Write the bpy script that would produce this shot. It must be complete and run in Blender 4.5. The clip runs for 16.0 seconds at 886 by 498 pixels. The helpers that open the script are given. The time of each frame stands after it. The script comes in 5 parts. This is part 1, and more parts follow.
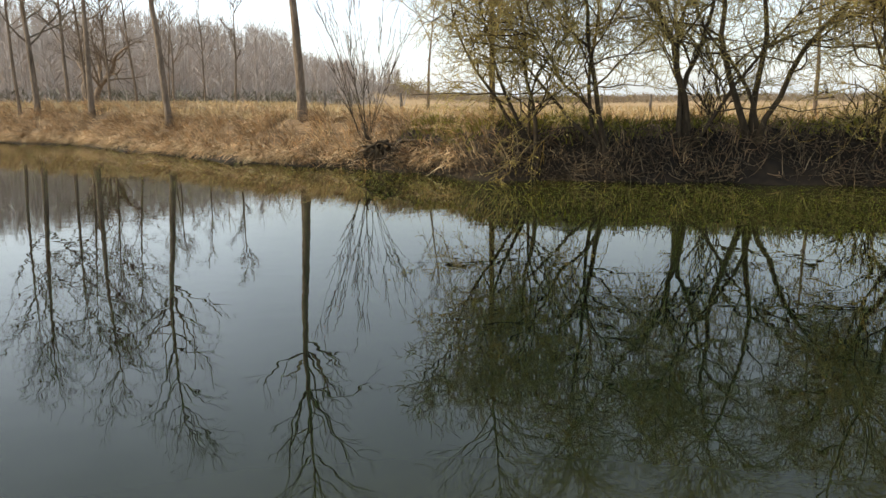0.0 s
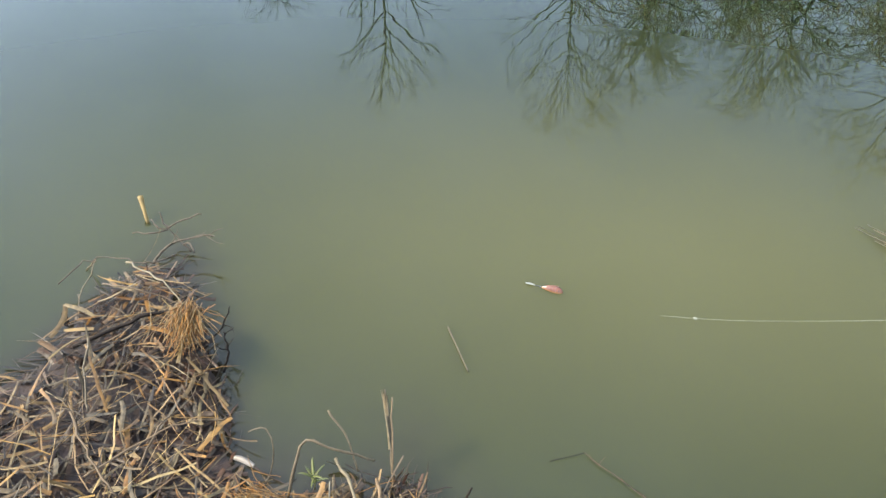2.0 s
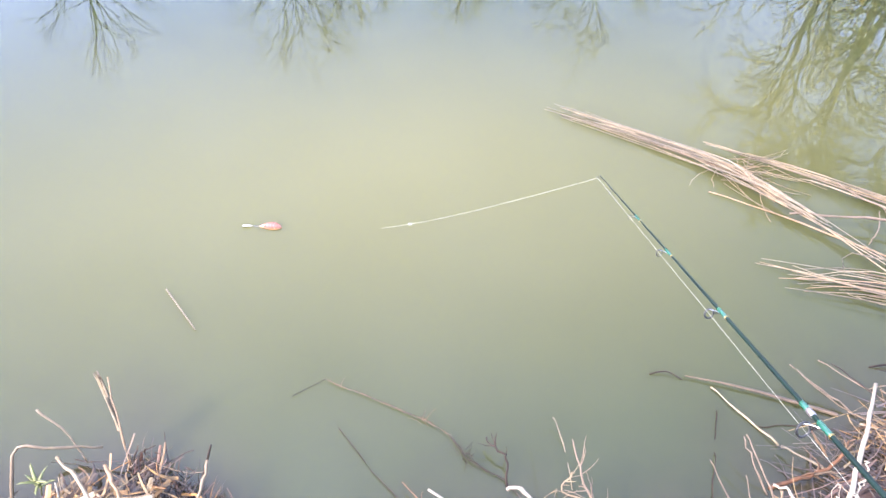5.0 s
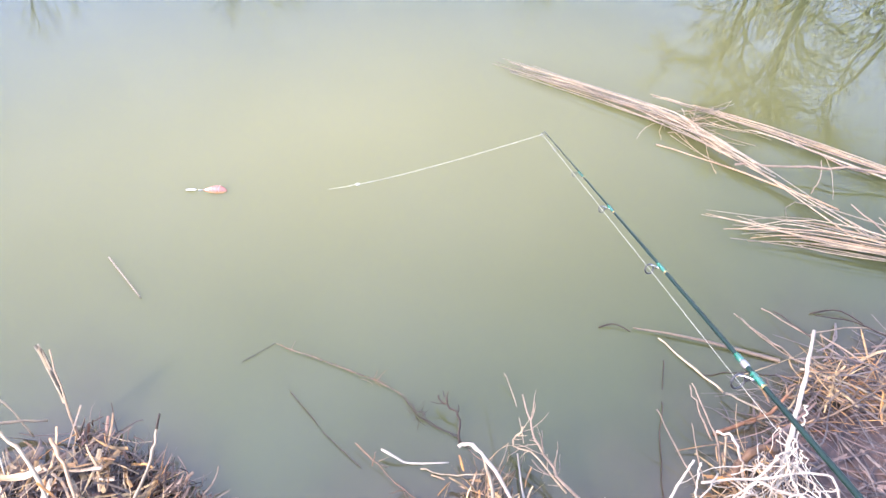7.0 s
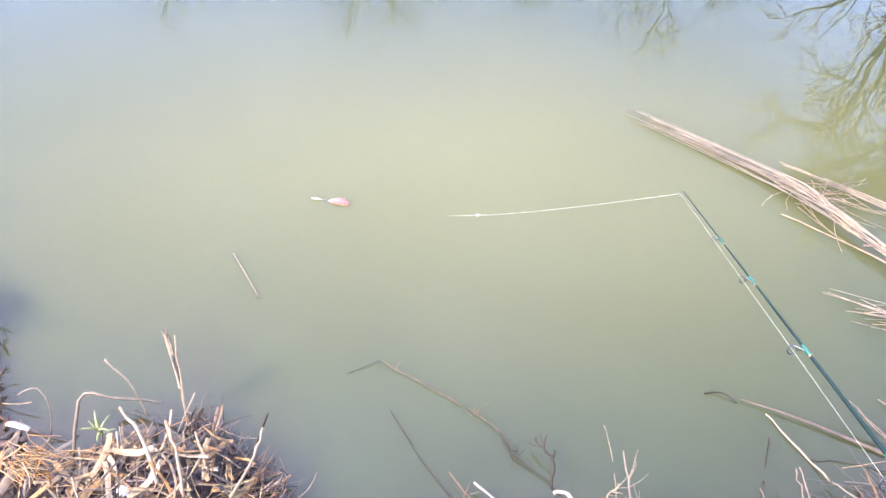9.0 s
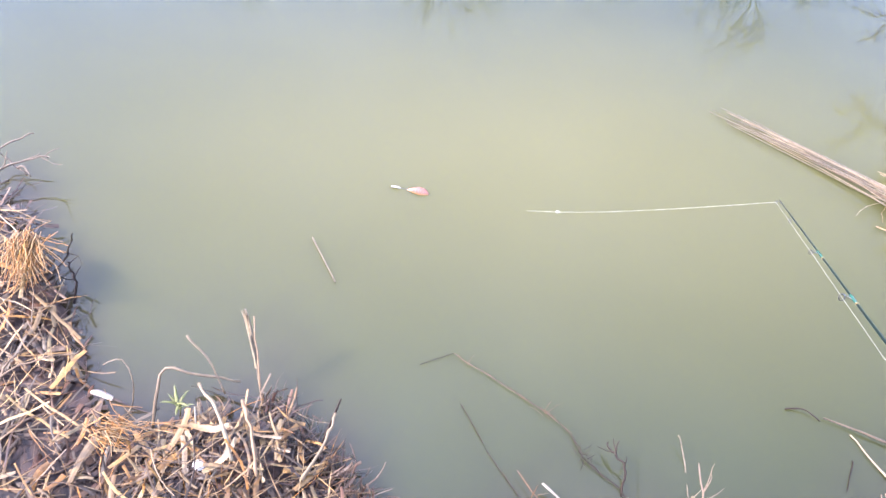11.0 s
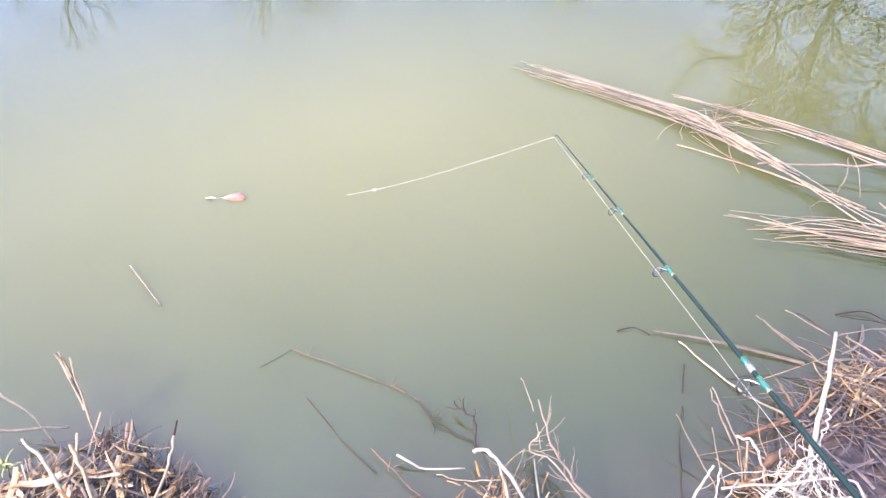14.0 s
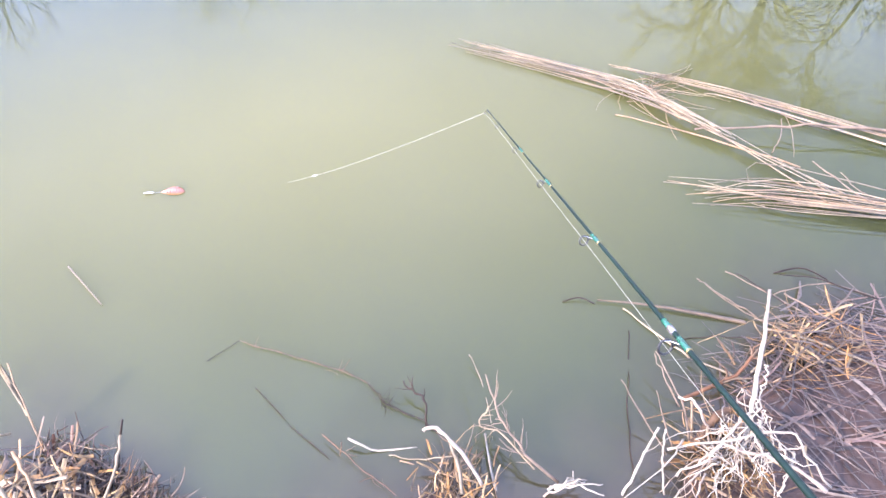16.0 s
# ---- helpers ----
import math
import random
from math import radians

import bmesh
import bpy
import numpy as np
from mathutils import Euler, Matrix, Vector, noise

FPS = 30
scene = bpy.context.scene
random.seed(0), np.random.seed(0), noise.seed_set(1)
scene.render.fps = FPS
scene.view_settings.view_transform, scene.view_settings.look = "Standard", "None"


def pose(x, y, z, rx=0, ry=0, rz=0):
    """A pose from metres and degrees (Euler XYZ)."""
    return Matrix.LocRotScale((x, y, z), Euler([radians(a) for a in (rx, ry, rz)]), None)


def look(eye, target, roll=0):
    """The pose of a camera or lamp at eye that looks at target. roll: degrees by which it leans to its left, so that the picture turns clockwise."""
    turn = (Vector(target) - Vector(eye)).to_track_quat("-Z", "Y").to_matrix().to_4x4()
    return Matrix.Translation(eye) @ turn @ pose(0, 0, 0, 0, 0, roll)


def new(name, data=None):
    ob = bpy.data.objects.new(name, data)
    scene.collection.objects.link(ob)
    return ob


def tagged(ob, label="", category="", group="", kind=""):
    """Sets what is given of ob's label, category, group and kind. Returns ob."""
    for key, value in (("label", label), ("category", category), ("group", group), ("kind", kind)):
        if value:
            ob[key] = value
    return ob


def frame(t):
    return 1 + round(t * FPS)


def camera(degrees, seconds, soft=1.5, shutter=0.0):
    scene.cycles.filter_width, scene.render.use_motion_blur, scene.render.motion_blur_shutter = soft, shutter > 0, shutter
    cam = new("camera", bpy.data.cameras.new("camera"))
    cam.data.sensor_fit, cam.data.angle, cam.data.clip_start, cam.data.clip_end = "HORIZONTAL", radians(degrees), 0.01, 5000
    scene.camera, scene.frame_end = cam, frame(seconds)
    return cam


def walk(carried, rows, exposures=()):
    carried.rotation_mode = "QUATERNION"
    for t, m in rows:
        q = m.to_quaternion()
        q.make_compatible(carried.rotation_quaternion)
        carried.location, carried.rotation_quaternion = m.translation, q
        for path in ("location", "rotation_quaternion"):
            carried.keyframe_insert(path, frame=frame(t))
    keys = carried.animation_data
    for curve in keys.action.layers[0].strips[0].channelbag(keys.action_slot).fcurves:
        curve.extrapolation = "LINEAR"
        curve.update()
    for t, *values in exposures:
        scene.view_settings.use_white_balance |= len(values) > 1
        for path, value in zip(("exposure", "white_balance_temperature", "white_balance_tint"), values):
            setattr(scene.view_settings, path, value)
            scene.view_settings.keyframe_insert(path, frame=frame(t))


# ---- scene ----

EXPOSURES = [(0.0, 0.2, 8250, 8), (0.5, 0.28, 7500, 2), (1.0, 0.55, 6800, -5), (1.5, 1.1, 6800, -5), (2.0, 1.7, 6900, 4), (2.5, 2.25, 6850, 10), (3.5, 2.78, 6600, 17), (4.5, 2.85, 6400, 20), (5.0, 2.95, 6250, 25), (9.5, 3.0, 6050, 28), (12.0, 2.86, 6200, 29), (13.0, 2.98, 6120, 29), (16.0, 3.0, 6050, 29)]
# ---- camera and its path: time, place, tilt, heading, roll ----
cam = camera(58.19, 16.0, soft=1.5)


def held(x, y, z, tilt, heading, roll):
    return pose(x, y, z, 90 - tilt, 0, heading) @ pose(0, 0, 0, 0, 0, roll)


walk(cam, [
    (0.0, held(-0.105, -0.022, 1.833, 10.45, -0.00, -0.56)),
    (0.5, held(-0.116, -0.018, 1.829, 19.00, 2.77, 0.20)),
    (1.0, held(-0.135, 0.005, 1.818, 27.78, 4.62, 0.91)),
    (1.5, held(-0.144, -0.029, 1.786, 35.20, 5.68, 1.12)),
    (2.0, held(-0.142, -0.013, 1.751, 40.99, 4.99, 1.71)),
    (2.5, held(-0.113, -0.008, 1.723, 43.51, 2.58, 1.37)),
    (3.0, held(-0.085, 0.007, 1.714, 44.76, -1.44, 1.82)),
    (3.5, held(-0.058, 0.011, 1.713, 45.11, -5.93, 1.94)),
    (4.0, held(-0.022, 0.013, 1.721, 45.27, -10.54, 3.34)),
    (4.5, held(0.015, -0.000, 1.722, 45.04, -14.04, 3.92)),
    (5.0, held(0.050, -0.011, 1.729, 44.95, -16.87, 4.16)),
    (5.2, held(0.053, -0.008, 1.730, 44.94, -18.58, 4.75)),
    (7.3, held(0.083, -0.002, 1.729, 48.38, -21.67, 6.17)),
    (7.5, held(0.079, 0.002, 1.730, 48.58, -21.53, 6.44)),
    (8.0, held(0.072, 0.005, 1.733, 48.12, -19.72, 6.43)),
    (8.5, held(0.040, 0.007, 1.741, 47.31, -16.65, 6.77)),
    (9.0, held(-0.025, 0.025, 1.748, 46.66, -13.16, 7.83)),
    (9.5, held(-0.073, 0.039, 1.745, 46.32, -10.40, 8.71)),
    (9.7, held(-0.087, 0.048, 1.744, 46.30, -9.57, 9.13)),
    (11.8, held(-0.026, 0.052, 1.742, 48.90, -5.51, 4.84)),
    (12.0, held(-0.014, 0.045, 1.740, 48.80, -6.42, 4.57)),
    (12.5, held(0.033, 0.019, 1.733, 48.52, -8.47, 3.14)),
    (13.0, held(0.069, -0.005, 1.726, 48.02, -11.58, 2.65)),
    (13.5, held(0.104, -0.016, 1.721, 47.71, -14.20, 2.00)),
    (14.0, held(0.127, -0.012, 1.728, 47.75, -17.98, 2.66)),
    (14.5, held(0.150, -0.019, 1.732, 47.99, -19.93, 2.30)),
    (15.0, held(0.163, -0.021, 1.731, 48.28, -20.89, 2.06)),
    (15.5, held(0.175, -0.030, 1.731, 48.67, -21.49, 2.01)),
    (16.0, held(0.180, -0.033, 1.728, 48.95, -21.96, 2.28)),
], EXPOSURES)

# ---- world, sun ----
world = bpy.data.worlds.new("world")
scene.world = world
world.use_nodes = True
wn, wl = world.node_tree.nodes, world.node_tree.links
sky = wn.new("ShaderNodeTexSky")
sky.sky_type, sky.sun_disc = "NISHITA", False
SUN_AZ, SUN_EL = -92.0, 38.0          # degrees clockwise from +y, and above the horizon
sky.sun_elevation, sky.sun_rotation = radians(SUN_EL), radians(SUN_AZ % 360)
sky.air_density, sky.dust_density, sky.ozone_density, sky.altitude = 1.0, 1.8, 1.0, 50
wn["Background"].inputs["Strength"].default_value = 0.12
veil = wn.new("ShaderNodeMix")             # thin even high cloud over the blue
veil.data_type, veil.blend_type = "RGBA", "ADD"
veil.inputs[0].default_value = 1.0
veil_way = wn.new("ShaderNodeTexCoord")
sunward = wn.new("ShaderNodeVectorMath")   # the veil glows more towards the sun
sunward.operation = "DOT_PRODUCT"
sunward.inputs[1].default_value = (math.sin(radians(SUN_AZ)) * math.cos(radians(SUN_EL)), math.cos(radians(SUN_AZ)) * math.cos(radians(SUN_EL)), math.sin(radians(SUN_EL)))
wl.new(veil_way.outputs["Generated"], sunward.inputs[0])
glow = wn.new("ShaderNodeMapRange")
glow.interpolation_type = "SMOOTHSTEP"
glow.inputs["From Min"].default_value, glow.inputs["From Max"].default_value = -0.5, 1.0
glow.inputs["To Min"].default_value, glow.inputs["To Max"].default_value = 1.05, 2.3
wl.new(sunward.outputs["Value"], glow.inputs["Value"])
cloud_light = wn.new("ShaderNodeVectorMath")
cloud_light.operation = "SCALE"
cloud_light.inputs[0].default_value = (2.65, 3.3, 4.5)
heights = wn.new("ShaderNodeSeparateXYZ")   # and thickens towards the horizon
wl.new(veil_way.outputs["Generated"], heights.inputs[0])
low = wn.new("ShaderNodeMath")
low.operation, low.use_clamp = "SUBTRACT", True
low.inputs[0].default_value = 1.0
wl.new(heights.outputs["Z"], low.inputs[1])
haze = wn.new("ShaderNodeMath")
haze.operation = "POWER"
haze.inputs[1].default_value = 5.0
wl.new(low.outputs[0], haze.inputs[0])
thick_haze = wn.new("ShaderNodeMath")
thick_haze.operation = "MULTIPLY_ADD"
thick_haze.inputs[1].default_value, thick_haze.inputs[2].default_value = 0.3, 1.0
wl.new(haze.outputs[0], thick_haze.inputs[0])
veil_amount = wn.new("ShaderNodeMath")
veil_amount.operation = "MULTIPLY"
wl.new(glow.outputs[0], veil_amount.inputs[0])
wl.new(thick_haze.outputs[0], veil_amount.inputs[1])
cloud = wn.new("ShaderNodeTexNoise")
cloud.inputs["Scale"].default_value, cloud.inputs["Detail"].default_value = 3.0, 4
wl.new(veil_way.outputs["Generated"], cloud.inputs["Vector"])
uneven = wn.new("ShaderNodeMapRange")
uneven.inputs["From Min"].default_value, uneven.inputs["From Max"].default_value = 0.3, 0.7
uneven.inputs["To Min"].default_value, uneven.inputs["To Max"].default_value = 0.78, 1.18
wl.new(cloud.outputs[0], uneven.inputs["Value"])
patchy = wn.new("ShaderNodeMath")
patchy.operation = "MULTIPLY"
wl.new(veil_amount.outputs[0], patchy.inputs[0])
wl.new(uneven.outputs[0], patchy.inputs[1])
wl.new(patchy.outputs[0], cloud_light.inputs["Scale"])
wl.new(cloud_light.outputs[0], veil.inputs[7])
wl.new(sky.outputs[0], veil.inputs[6])
wl.new(veil.outputs[2], wn["Background"].inputs["Color"])

sun = new("sun", bpy.data.lights.new("sun", "SUN"))
sun.data.energy, sun.data.angle, sun.data.color = 3.8, radians(0.8), (1.0, 0.88, 0.70)
sun_way = Vector((math.sin(radians(SUN_AZ)) * math.cos(radians(SUN_EL)), math.cos(radians(SUN_AZ)) * math.cos(radians(SUN_EL)), math.sin(radians(SUN_EL))))
sun.matrix_world = look(sun_way * 40, (0, 0, 0))


# ---- materials ----
def material(name, dark, light, rough=0.8, scale=8.0, bump=0.3, depth=0.004, random_by="", spread=0.35, metal=0.0, stretch=(1, 1, 1), spec=0.3):
    """Two tones mixed by noise at two scales, each piece brighter or darker by its random number."""
    m = bpy.data.materials.new(name)
    m.use_nodes = True
    n, l = m.node_tree.nodes, m.node_tree.links
    b = n["Principled BSDF"]
    co = n.new("ShaderNodeTexCoord")
    mp = n.new("ShaderNodeMapping")
    mp.inputs["Scale"].default_value = stretch
    l.new(co.outputs["Object"], mp.inputs["Vector"])
    fine, wide = n.new("ShaderNodeTexNoise"), n.new("ShaderNodeTexNoise")
    for t, s, d in ((fine, scale, 6), (wide, scale * 0.13, 3)):
        t.inputs["Scale"].default_value, t.inputs["Detail"].default_value = s, d
        l.new(mp.outputs[0], t.inputs["Vector"])
    add = n.new("ShaderNodeMath")
    add.operation = "MULTIPLY_ADD"
    l.new(wide.outputs[0], add.inputs[0])
    add.inputs[1].default_value = 0.9
    l.new(fine.outputs[0], add.inputs[2])
    ramp = n.new("ShaderNodeMapRange")
    ramp.inputs["From Min"].default_value, ramp.inputs["From Max"].default_value = 0.62, 1.25
    l.new(add.outputs[0], ramp.inputs["Value"])
    mix = n.new("ShaderNodeMix")
    mix.data_type = "RGBA"
    mix.inputs[6].default_value, mix.inputs[7].default_value = (*dark, 1), (*light, 1)
    l.new(ramp.outputs[0], mix.inputs[0])
    colour = mix.outputs[2]
    if random_by:
        src = n.new("ShaderNodeNewGeometry").outputs["Random Per Island"] if random_by == "island" else n.new("ShaderNodeObjectInfo").outputs["Random"]
        vary = n.new("ShaderNodeMapRange")
        vary.inputs["To Min"].default_value, vary.inputs["To Max"].default_value = 1 - spread, 1 + spread
        l.new(src, vary.inputs["Value"])
        turn = n.new("ShaderNodeMath")
        turn.operation = "FRACT"
        times = n.new("ShaderNodeMath")
        times.operation = "MULTIPLY"
        times.inputs[1].default_value = 7.31
        l.new(src, times.inputs[0])
        l.new(times.outputs[0], turn.inputs[0])
        hue = n.new("ShaderNodeMapRange")
        hue.inputs["To Min"].default_value, hue.inputs["To Max"].default_value = 0.488, 0.518
        l.new(turn.outputs[0], hue.inputs["Value"])
        hsv = n.new("ShaderNodeHueSaturation")
        l.new(vary.outputs[0], hsv.inputs["Value"])
        l.new(hue.outputs[0], hsv.inputs["Hue"])
        sat = n.new("ShaderNodeMapRange")
        sat.inputs["To Min"].default_value, sat.inputs["To Max"].default_value = 1.2, 0.85
        l.new(turn.outputs[0], sat.inputs["Value"])
        l.new(sat.outputs[0], hsv.inputs["Saturation"])
        l.new(colour, hsv.inputs["Color"])
        colour = hsv.outputs[0]
    l.new(colour, b.inputs["Base Color"])
    b.inputs["Roughness"].default_value, b.inputs["Metallic"].default_value = rough, metal
    b.inputs["Specular IOR Level"].default_value = spec
    if bump:
        bp = n.new("ShaderNodeBump")
        bp.inputs["Strength"].default_value, bp.inputs["Distance"].default_value = bump, depth
        l.new(fine.outputs[0], bp.inputs["Height"])
        l.new(bp.outputs[0], b.inputs["Normal"])
    return m


def water_material():
    """A still surface with slight ripples: a mirror at low angles; below, silt that hides the bed with depth."""
    m = bpy.data.materials.new("water_surface")
    m.use_nodes = True
    n, l = m.node_tree.nodes, m.node_tree.links
    body = n["Principled BSDF"]
    co = n.new("ShaderNodeTexCoord")
    height = None
    for s, stretch, amount in ((1.1, (1, 0.7, 1), 0.0006), (3.4, (0.8, 1, 1), 0.0009)):
        mp = n.new("ShaderNodeMapping")
        mp.inputs["Scale"].default_value = stretch
        l.new(co.outputs["Object"], mp.inputs["Vector"])
        t = n.new("ShaderNodeTexNoise")
        t.inputs["Scale"].default_value, t.inputs["Detail"].default_value = s, 1.0
        l.new(mp.outputs[0], t.inputs["Vector"])
        k = n.new("ShaderNodeMath")
        k.operation = "MULTIPLY_ADD"
        k.inputs[1].default_value = amount
        l.new(t.outputs[0], k.inputs[0])
        if height:
            l.new(height, k.inputs[2])
        else:
            k.inputs[2].default_value = 0
        height = k.outputs[0]
    # long crests where a breeze touches the water
    gust, crest = n.new("ShaderNodeTexNoise"), n.new("ShaderNodeTexNoise")
    gust.inputs["Scale"].default_value, gust.inputs["Detail"].default_value = 0.07, 1
    l.new(co.outputs["Object"], gust.inputs["Vector"])
    long_way = n.new("ShaderNodeMapping")
    long_way.inputs["Scale"].default_value = (0.35, 2.0, 1)
    l.new(co.outputs["Object"], long_way.inputs["Vector"])
    crest.inputs["Scale"].default_value, crest.inputs["Detail"].default_value = 2.2, 1
    l.new(long_way.outputs[0], crest.inputs["Vector"])
    where = n.new("ShaderNodeMapRange")
    where.inputs["From Min"].default_value, where.inputs["From Max"].default_value = 0.48, 0.66
    where.inputs["To Max"].default_value = 0.009
    l.new(gust.outputs[0], where.inputs["Value"])
    k = n.new("ShaderNodeMath")
    k.operation = "MULTIPLY_ADD"
    l.new(crest.outputs[0], k.inputs[0])
    far_off = n.new("ShaderNodeVectorMath")      # the breeze reaches only the open water up the pond
    far_off.operation = "DOT_PRODUCT"
    far_off.inputs[1].default_value = (-0.55, 0.83, 0.0)
    l.new(co.outputs["Object"], far_off.inputs[0])
    exposed = n.new("ShaderNodeMapRange")
    exposed.interpolation_type = "SMOOTHSTEP"
    exposed.inputs["From Min"].default_value, exposed.inputs["From Max"].default_value = 14.0, 24.0
    l.new(far_off.outputs["Value"], exposed.inputs["Value"])
    breeze = n.new("ShaderNodeMath")
    breeze.operation = "MULTIPLY"
    l.new(where.outputs[0], breeze.inputs[0])
    l.new(exposed.outputs[0], breeze.inputs[1])
    l.new(breeze.outputs[0], k.inputs[1])
    l.new(height, k.inputs[2])
    height = k.outputs[0]
    bp = n.new("ShaderNodeBump")
    bp.inputs["Strength"].default_value, bp.inputs["Distance"].default_value = 1.0, 1.0
    l.new(height, bp.inputs["Height"])
    # silt: dense in the shallows of the near shore, thinning out to deep dark water
    place = n.new("ShaderNodeMapping")
    (cx, cy), (rx, ry) = SILT_AT, SILT_REACH
    place.inputs["Location"].default_value, place.inputs["Scale"].default_value = (-cx / rx, -cy / ry, 0), (1 / rx, 1 / ry, 0)
    l.new(co.outputs["Object"], place.inputs["Vector"])
    cloud = n.new("ShaderNodeTexNoise")
    cloud.inputs["Scale"].default_value, cloud.inputs["Detail"].default_value = 1.1, 3
    l.new(co.outputs["Object"], cloud.inputs["Vector"])
    reach = n.new("ShaderNodeVectorMath")
    reach.operation = "LENGTH"
    l.new(place.outputs[0], reach.inputs[0])
    ragged = n.new("ShaderNodeMath")
    ragged.operation = "MULTIPLY_ADD"
    ragged.inputs[1].default_value = 0.3
    l.new(cloud.outputs[0], ragged.inputs[0])
    l.new(reach.outputs["Value"], ragged.inputs[2])
    last = ragged.outputs[0]
    for how, value in (("POWER", 2.0), ("MULTIPLY", -0.9), ("EXPONENT", 0.0)):
        k = n.new("ShaderNodeMath")
        k.operation = how
        k.inputs[1].default_value = value
        l.new(last, k.inputs[0])
        last = k.outputs[0]
    tone = n.new("ShaderNodeMix")
    tone.data_type = "RGBA"
    tone.inputs[6].default_value, tone.inputs[7].default_value = (*DEEP, 1), (*SILT, 1)
    l.new(last, tone.inputs[0])
    # shallows along the far bank
    across = n.new("ShaderNodeVectorMath")
    across.operation = "DOT_PRODUCT"
    across.inputs[1].default_value = (0.7, 1.0, 0.0)
    l.new(co.outputs["Object"], across.inputs[0])
    shelf = n.new("ShaderNodeMapRange")
    shelf.interpolation_type = "SMOOTHSTEP"
    shelf.inputs["From Min"].default_value, shelf.inputs["From Max"].default_value = 9.0, 19.0
    l.new(across.outputs["Value"], shelf.inputs["Value"])
    both = n.new("ShaderNodeMix")
    both.data_type = "RGBA"
    both.inputs[7].default_value = (*FARSILT, 1)
    l.new(shelf.outputs[0], both.inputs[0])
    l.new(tone.outputs[2], both.inputs[6])
    body.inputs["Specular IOR Level"].default_value, body.inputs["Roughness"].default_value = 0.0, 1.0
    body.subsurface_method = "BURLEY"
    body.inputs["Subsurface Weight"].default_value, body.inputs["Subsurface Scale"].default_value = 1.0, 0.12
    body.inputs["Subsurface Radius"].default_value = (1.0, 1.0, 0.7)
    depth = n.new("ShaderNodeAttribute")
    depth.attribute_name = "murk"
    bed = n.new("ShaderNodeTexNoise")
    bed.inputs["Scale"].default_value, bed.inputs["Detail"].default_value = 9, 5
    l.new(co.outputs["Object"], bed.inputs["Vector"])
    mud = n.new("ShaderNodeMix")
    mud.data_type = "RGBA"
    mud.inputs[6].default_value, mud.inputs[7].default_value = (0.009, 0.0075, 0.0053, 1), (0.023, 0.0190, 0.0124, 1)
    l.new(bed.outputs[0], mud.inputs[0])
    seen = n.new("ShaderNodeMix")               # the muddy bed shows through where the water is shallow
    seen.data_type = "RGBA"
    l.new(depth.outputs["Fac"], seen.inputs[0])
    l.new(mud.outputs[2], seen.inputs[6])
    l.new(both.outputs[2], seen.inputs[7])
    l.new(seen.outputs[2], body.inputs["Base Color"])
    mirror = n.new("ShaderNodeBsdfGlossy")
    mirror.inputs["Roughness"].default_value = 0.0
    l.new(bp.outputs[0], mirror.inputs["Normal"])
    facing = n.new("ShaderNodeLayerWeight")
    facing.inputs["Blend"].default_value = 0.5
    l.new(bp.outputs[0], facing.inputs["Normal"])
    steep = n.new("ShaderNodeMath")
    steep.operation = "POWER"
    steep.inputs[1].default_value = 5.0
    l.new(facing.outputs["Facing"], steep.inputs[0])
    fresnel = n.new("ShaderNodeMath")           # Schlick's rule for water
    fresnel.operation = "MULTIPLY_ADD"
    fresnel.inputs[1].default_value, fresnel.inputs[2].default_value = 0.979, 0.021
    l.new(steep.outputs[0], fresnel.inputs[0])
    top = n.new("ShaderNodeMixShader")
    l.new(fresnel.outputs[0], top.inputs[0])
    l.new(body.outputs[0], top.inputs[1])
    l.new(mirror.outputs[0], top.inputs[2])
    l.new(top.outputs[0], n["Material Output"].inputs["Surface"])
    return m


SILT, DEEP, FARSILT = (0.0440, 0.0425, 0.0160), (0.0053, 0.0099, 0.0044), (0.042, 0.046, 0.009)
SILT_AT, SILT_REACH = (0.5, 2.05), (2.5, 1.1)
WATER = water_material()
MUD = material("dark_shore_mud", (0.00774, 0.00516, 0.0043), (0.02924, 0.01806, 0.01376), 0.5, 14, 0.6, 0.01, spec=0.15)
# bank foot: dark soil, taken near black to paint in the overhang's shade
SHADESOIL = material("shade_dark_bank_soil", (0.005, 0.004, 0.003), (0.024, 0.017, 0.011), 0.95, 5, 0.6, 0.03)
EARTH = material("meadow_earth", (0.19, 0.125, 0.065), (0.38, 0.27, 0.145), 0.95, 2.2, 0.5, 0.03)
LITTER = material("reed_litter", (0.005, 0.0025, 0.0012), (0.100, 0.055, 0.0175), 0.6, 60, 0.3, 0.001, "island", 0.85)
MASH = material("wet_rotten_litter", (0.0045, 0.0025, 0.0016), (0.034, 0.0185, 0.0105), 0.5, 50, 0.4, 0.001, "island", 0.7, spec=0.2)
SUNKEN = material("sunken_reed_litter", (0.00774, 0.00516, 0.0043), (0.0473, 0.03182, 0.02322), 0.6, 60, 0.3, 0.001, "island", 0.7)
SUNKENPIECE = material("sunken_reed_piece", (0.00774, 0.00516, 0.0043), (0.05332, 0.03612, 0.02666), 0.6, 60, 0.3, 0.001, "object", 0.7)
PIECE = material("reed_piece", (0.005, 0.0025, 0.0012), (0.105, 0.059, 0.019), 0.5, 60, 0.3, 0.001, "object", 0.85)
GRASS = material("bank_grass", (0.19, 0.118, 0.066), (0.60, 0.435, 0.265), 0.85, 3, 0.0, 0.001, "island", 0.7)
BANKEARTH = material("brown_bank_earth", (0.06, 0.038, 0.021), (0.20, 0.135, 0.075), 0.95, 4, 0.6, 0.03)
FIELD = material("field_grass", (0.34, 0.245, 0.125), (0.58, 0.44, 0.25), 0.85, 1.5, 0.0, 0.001, "island", 0.35)
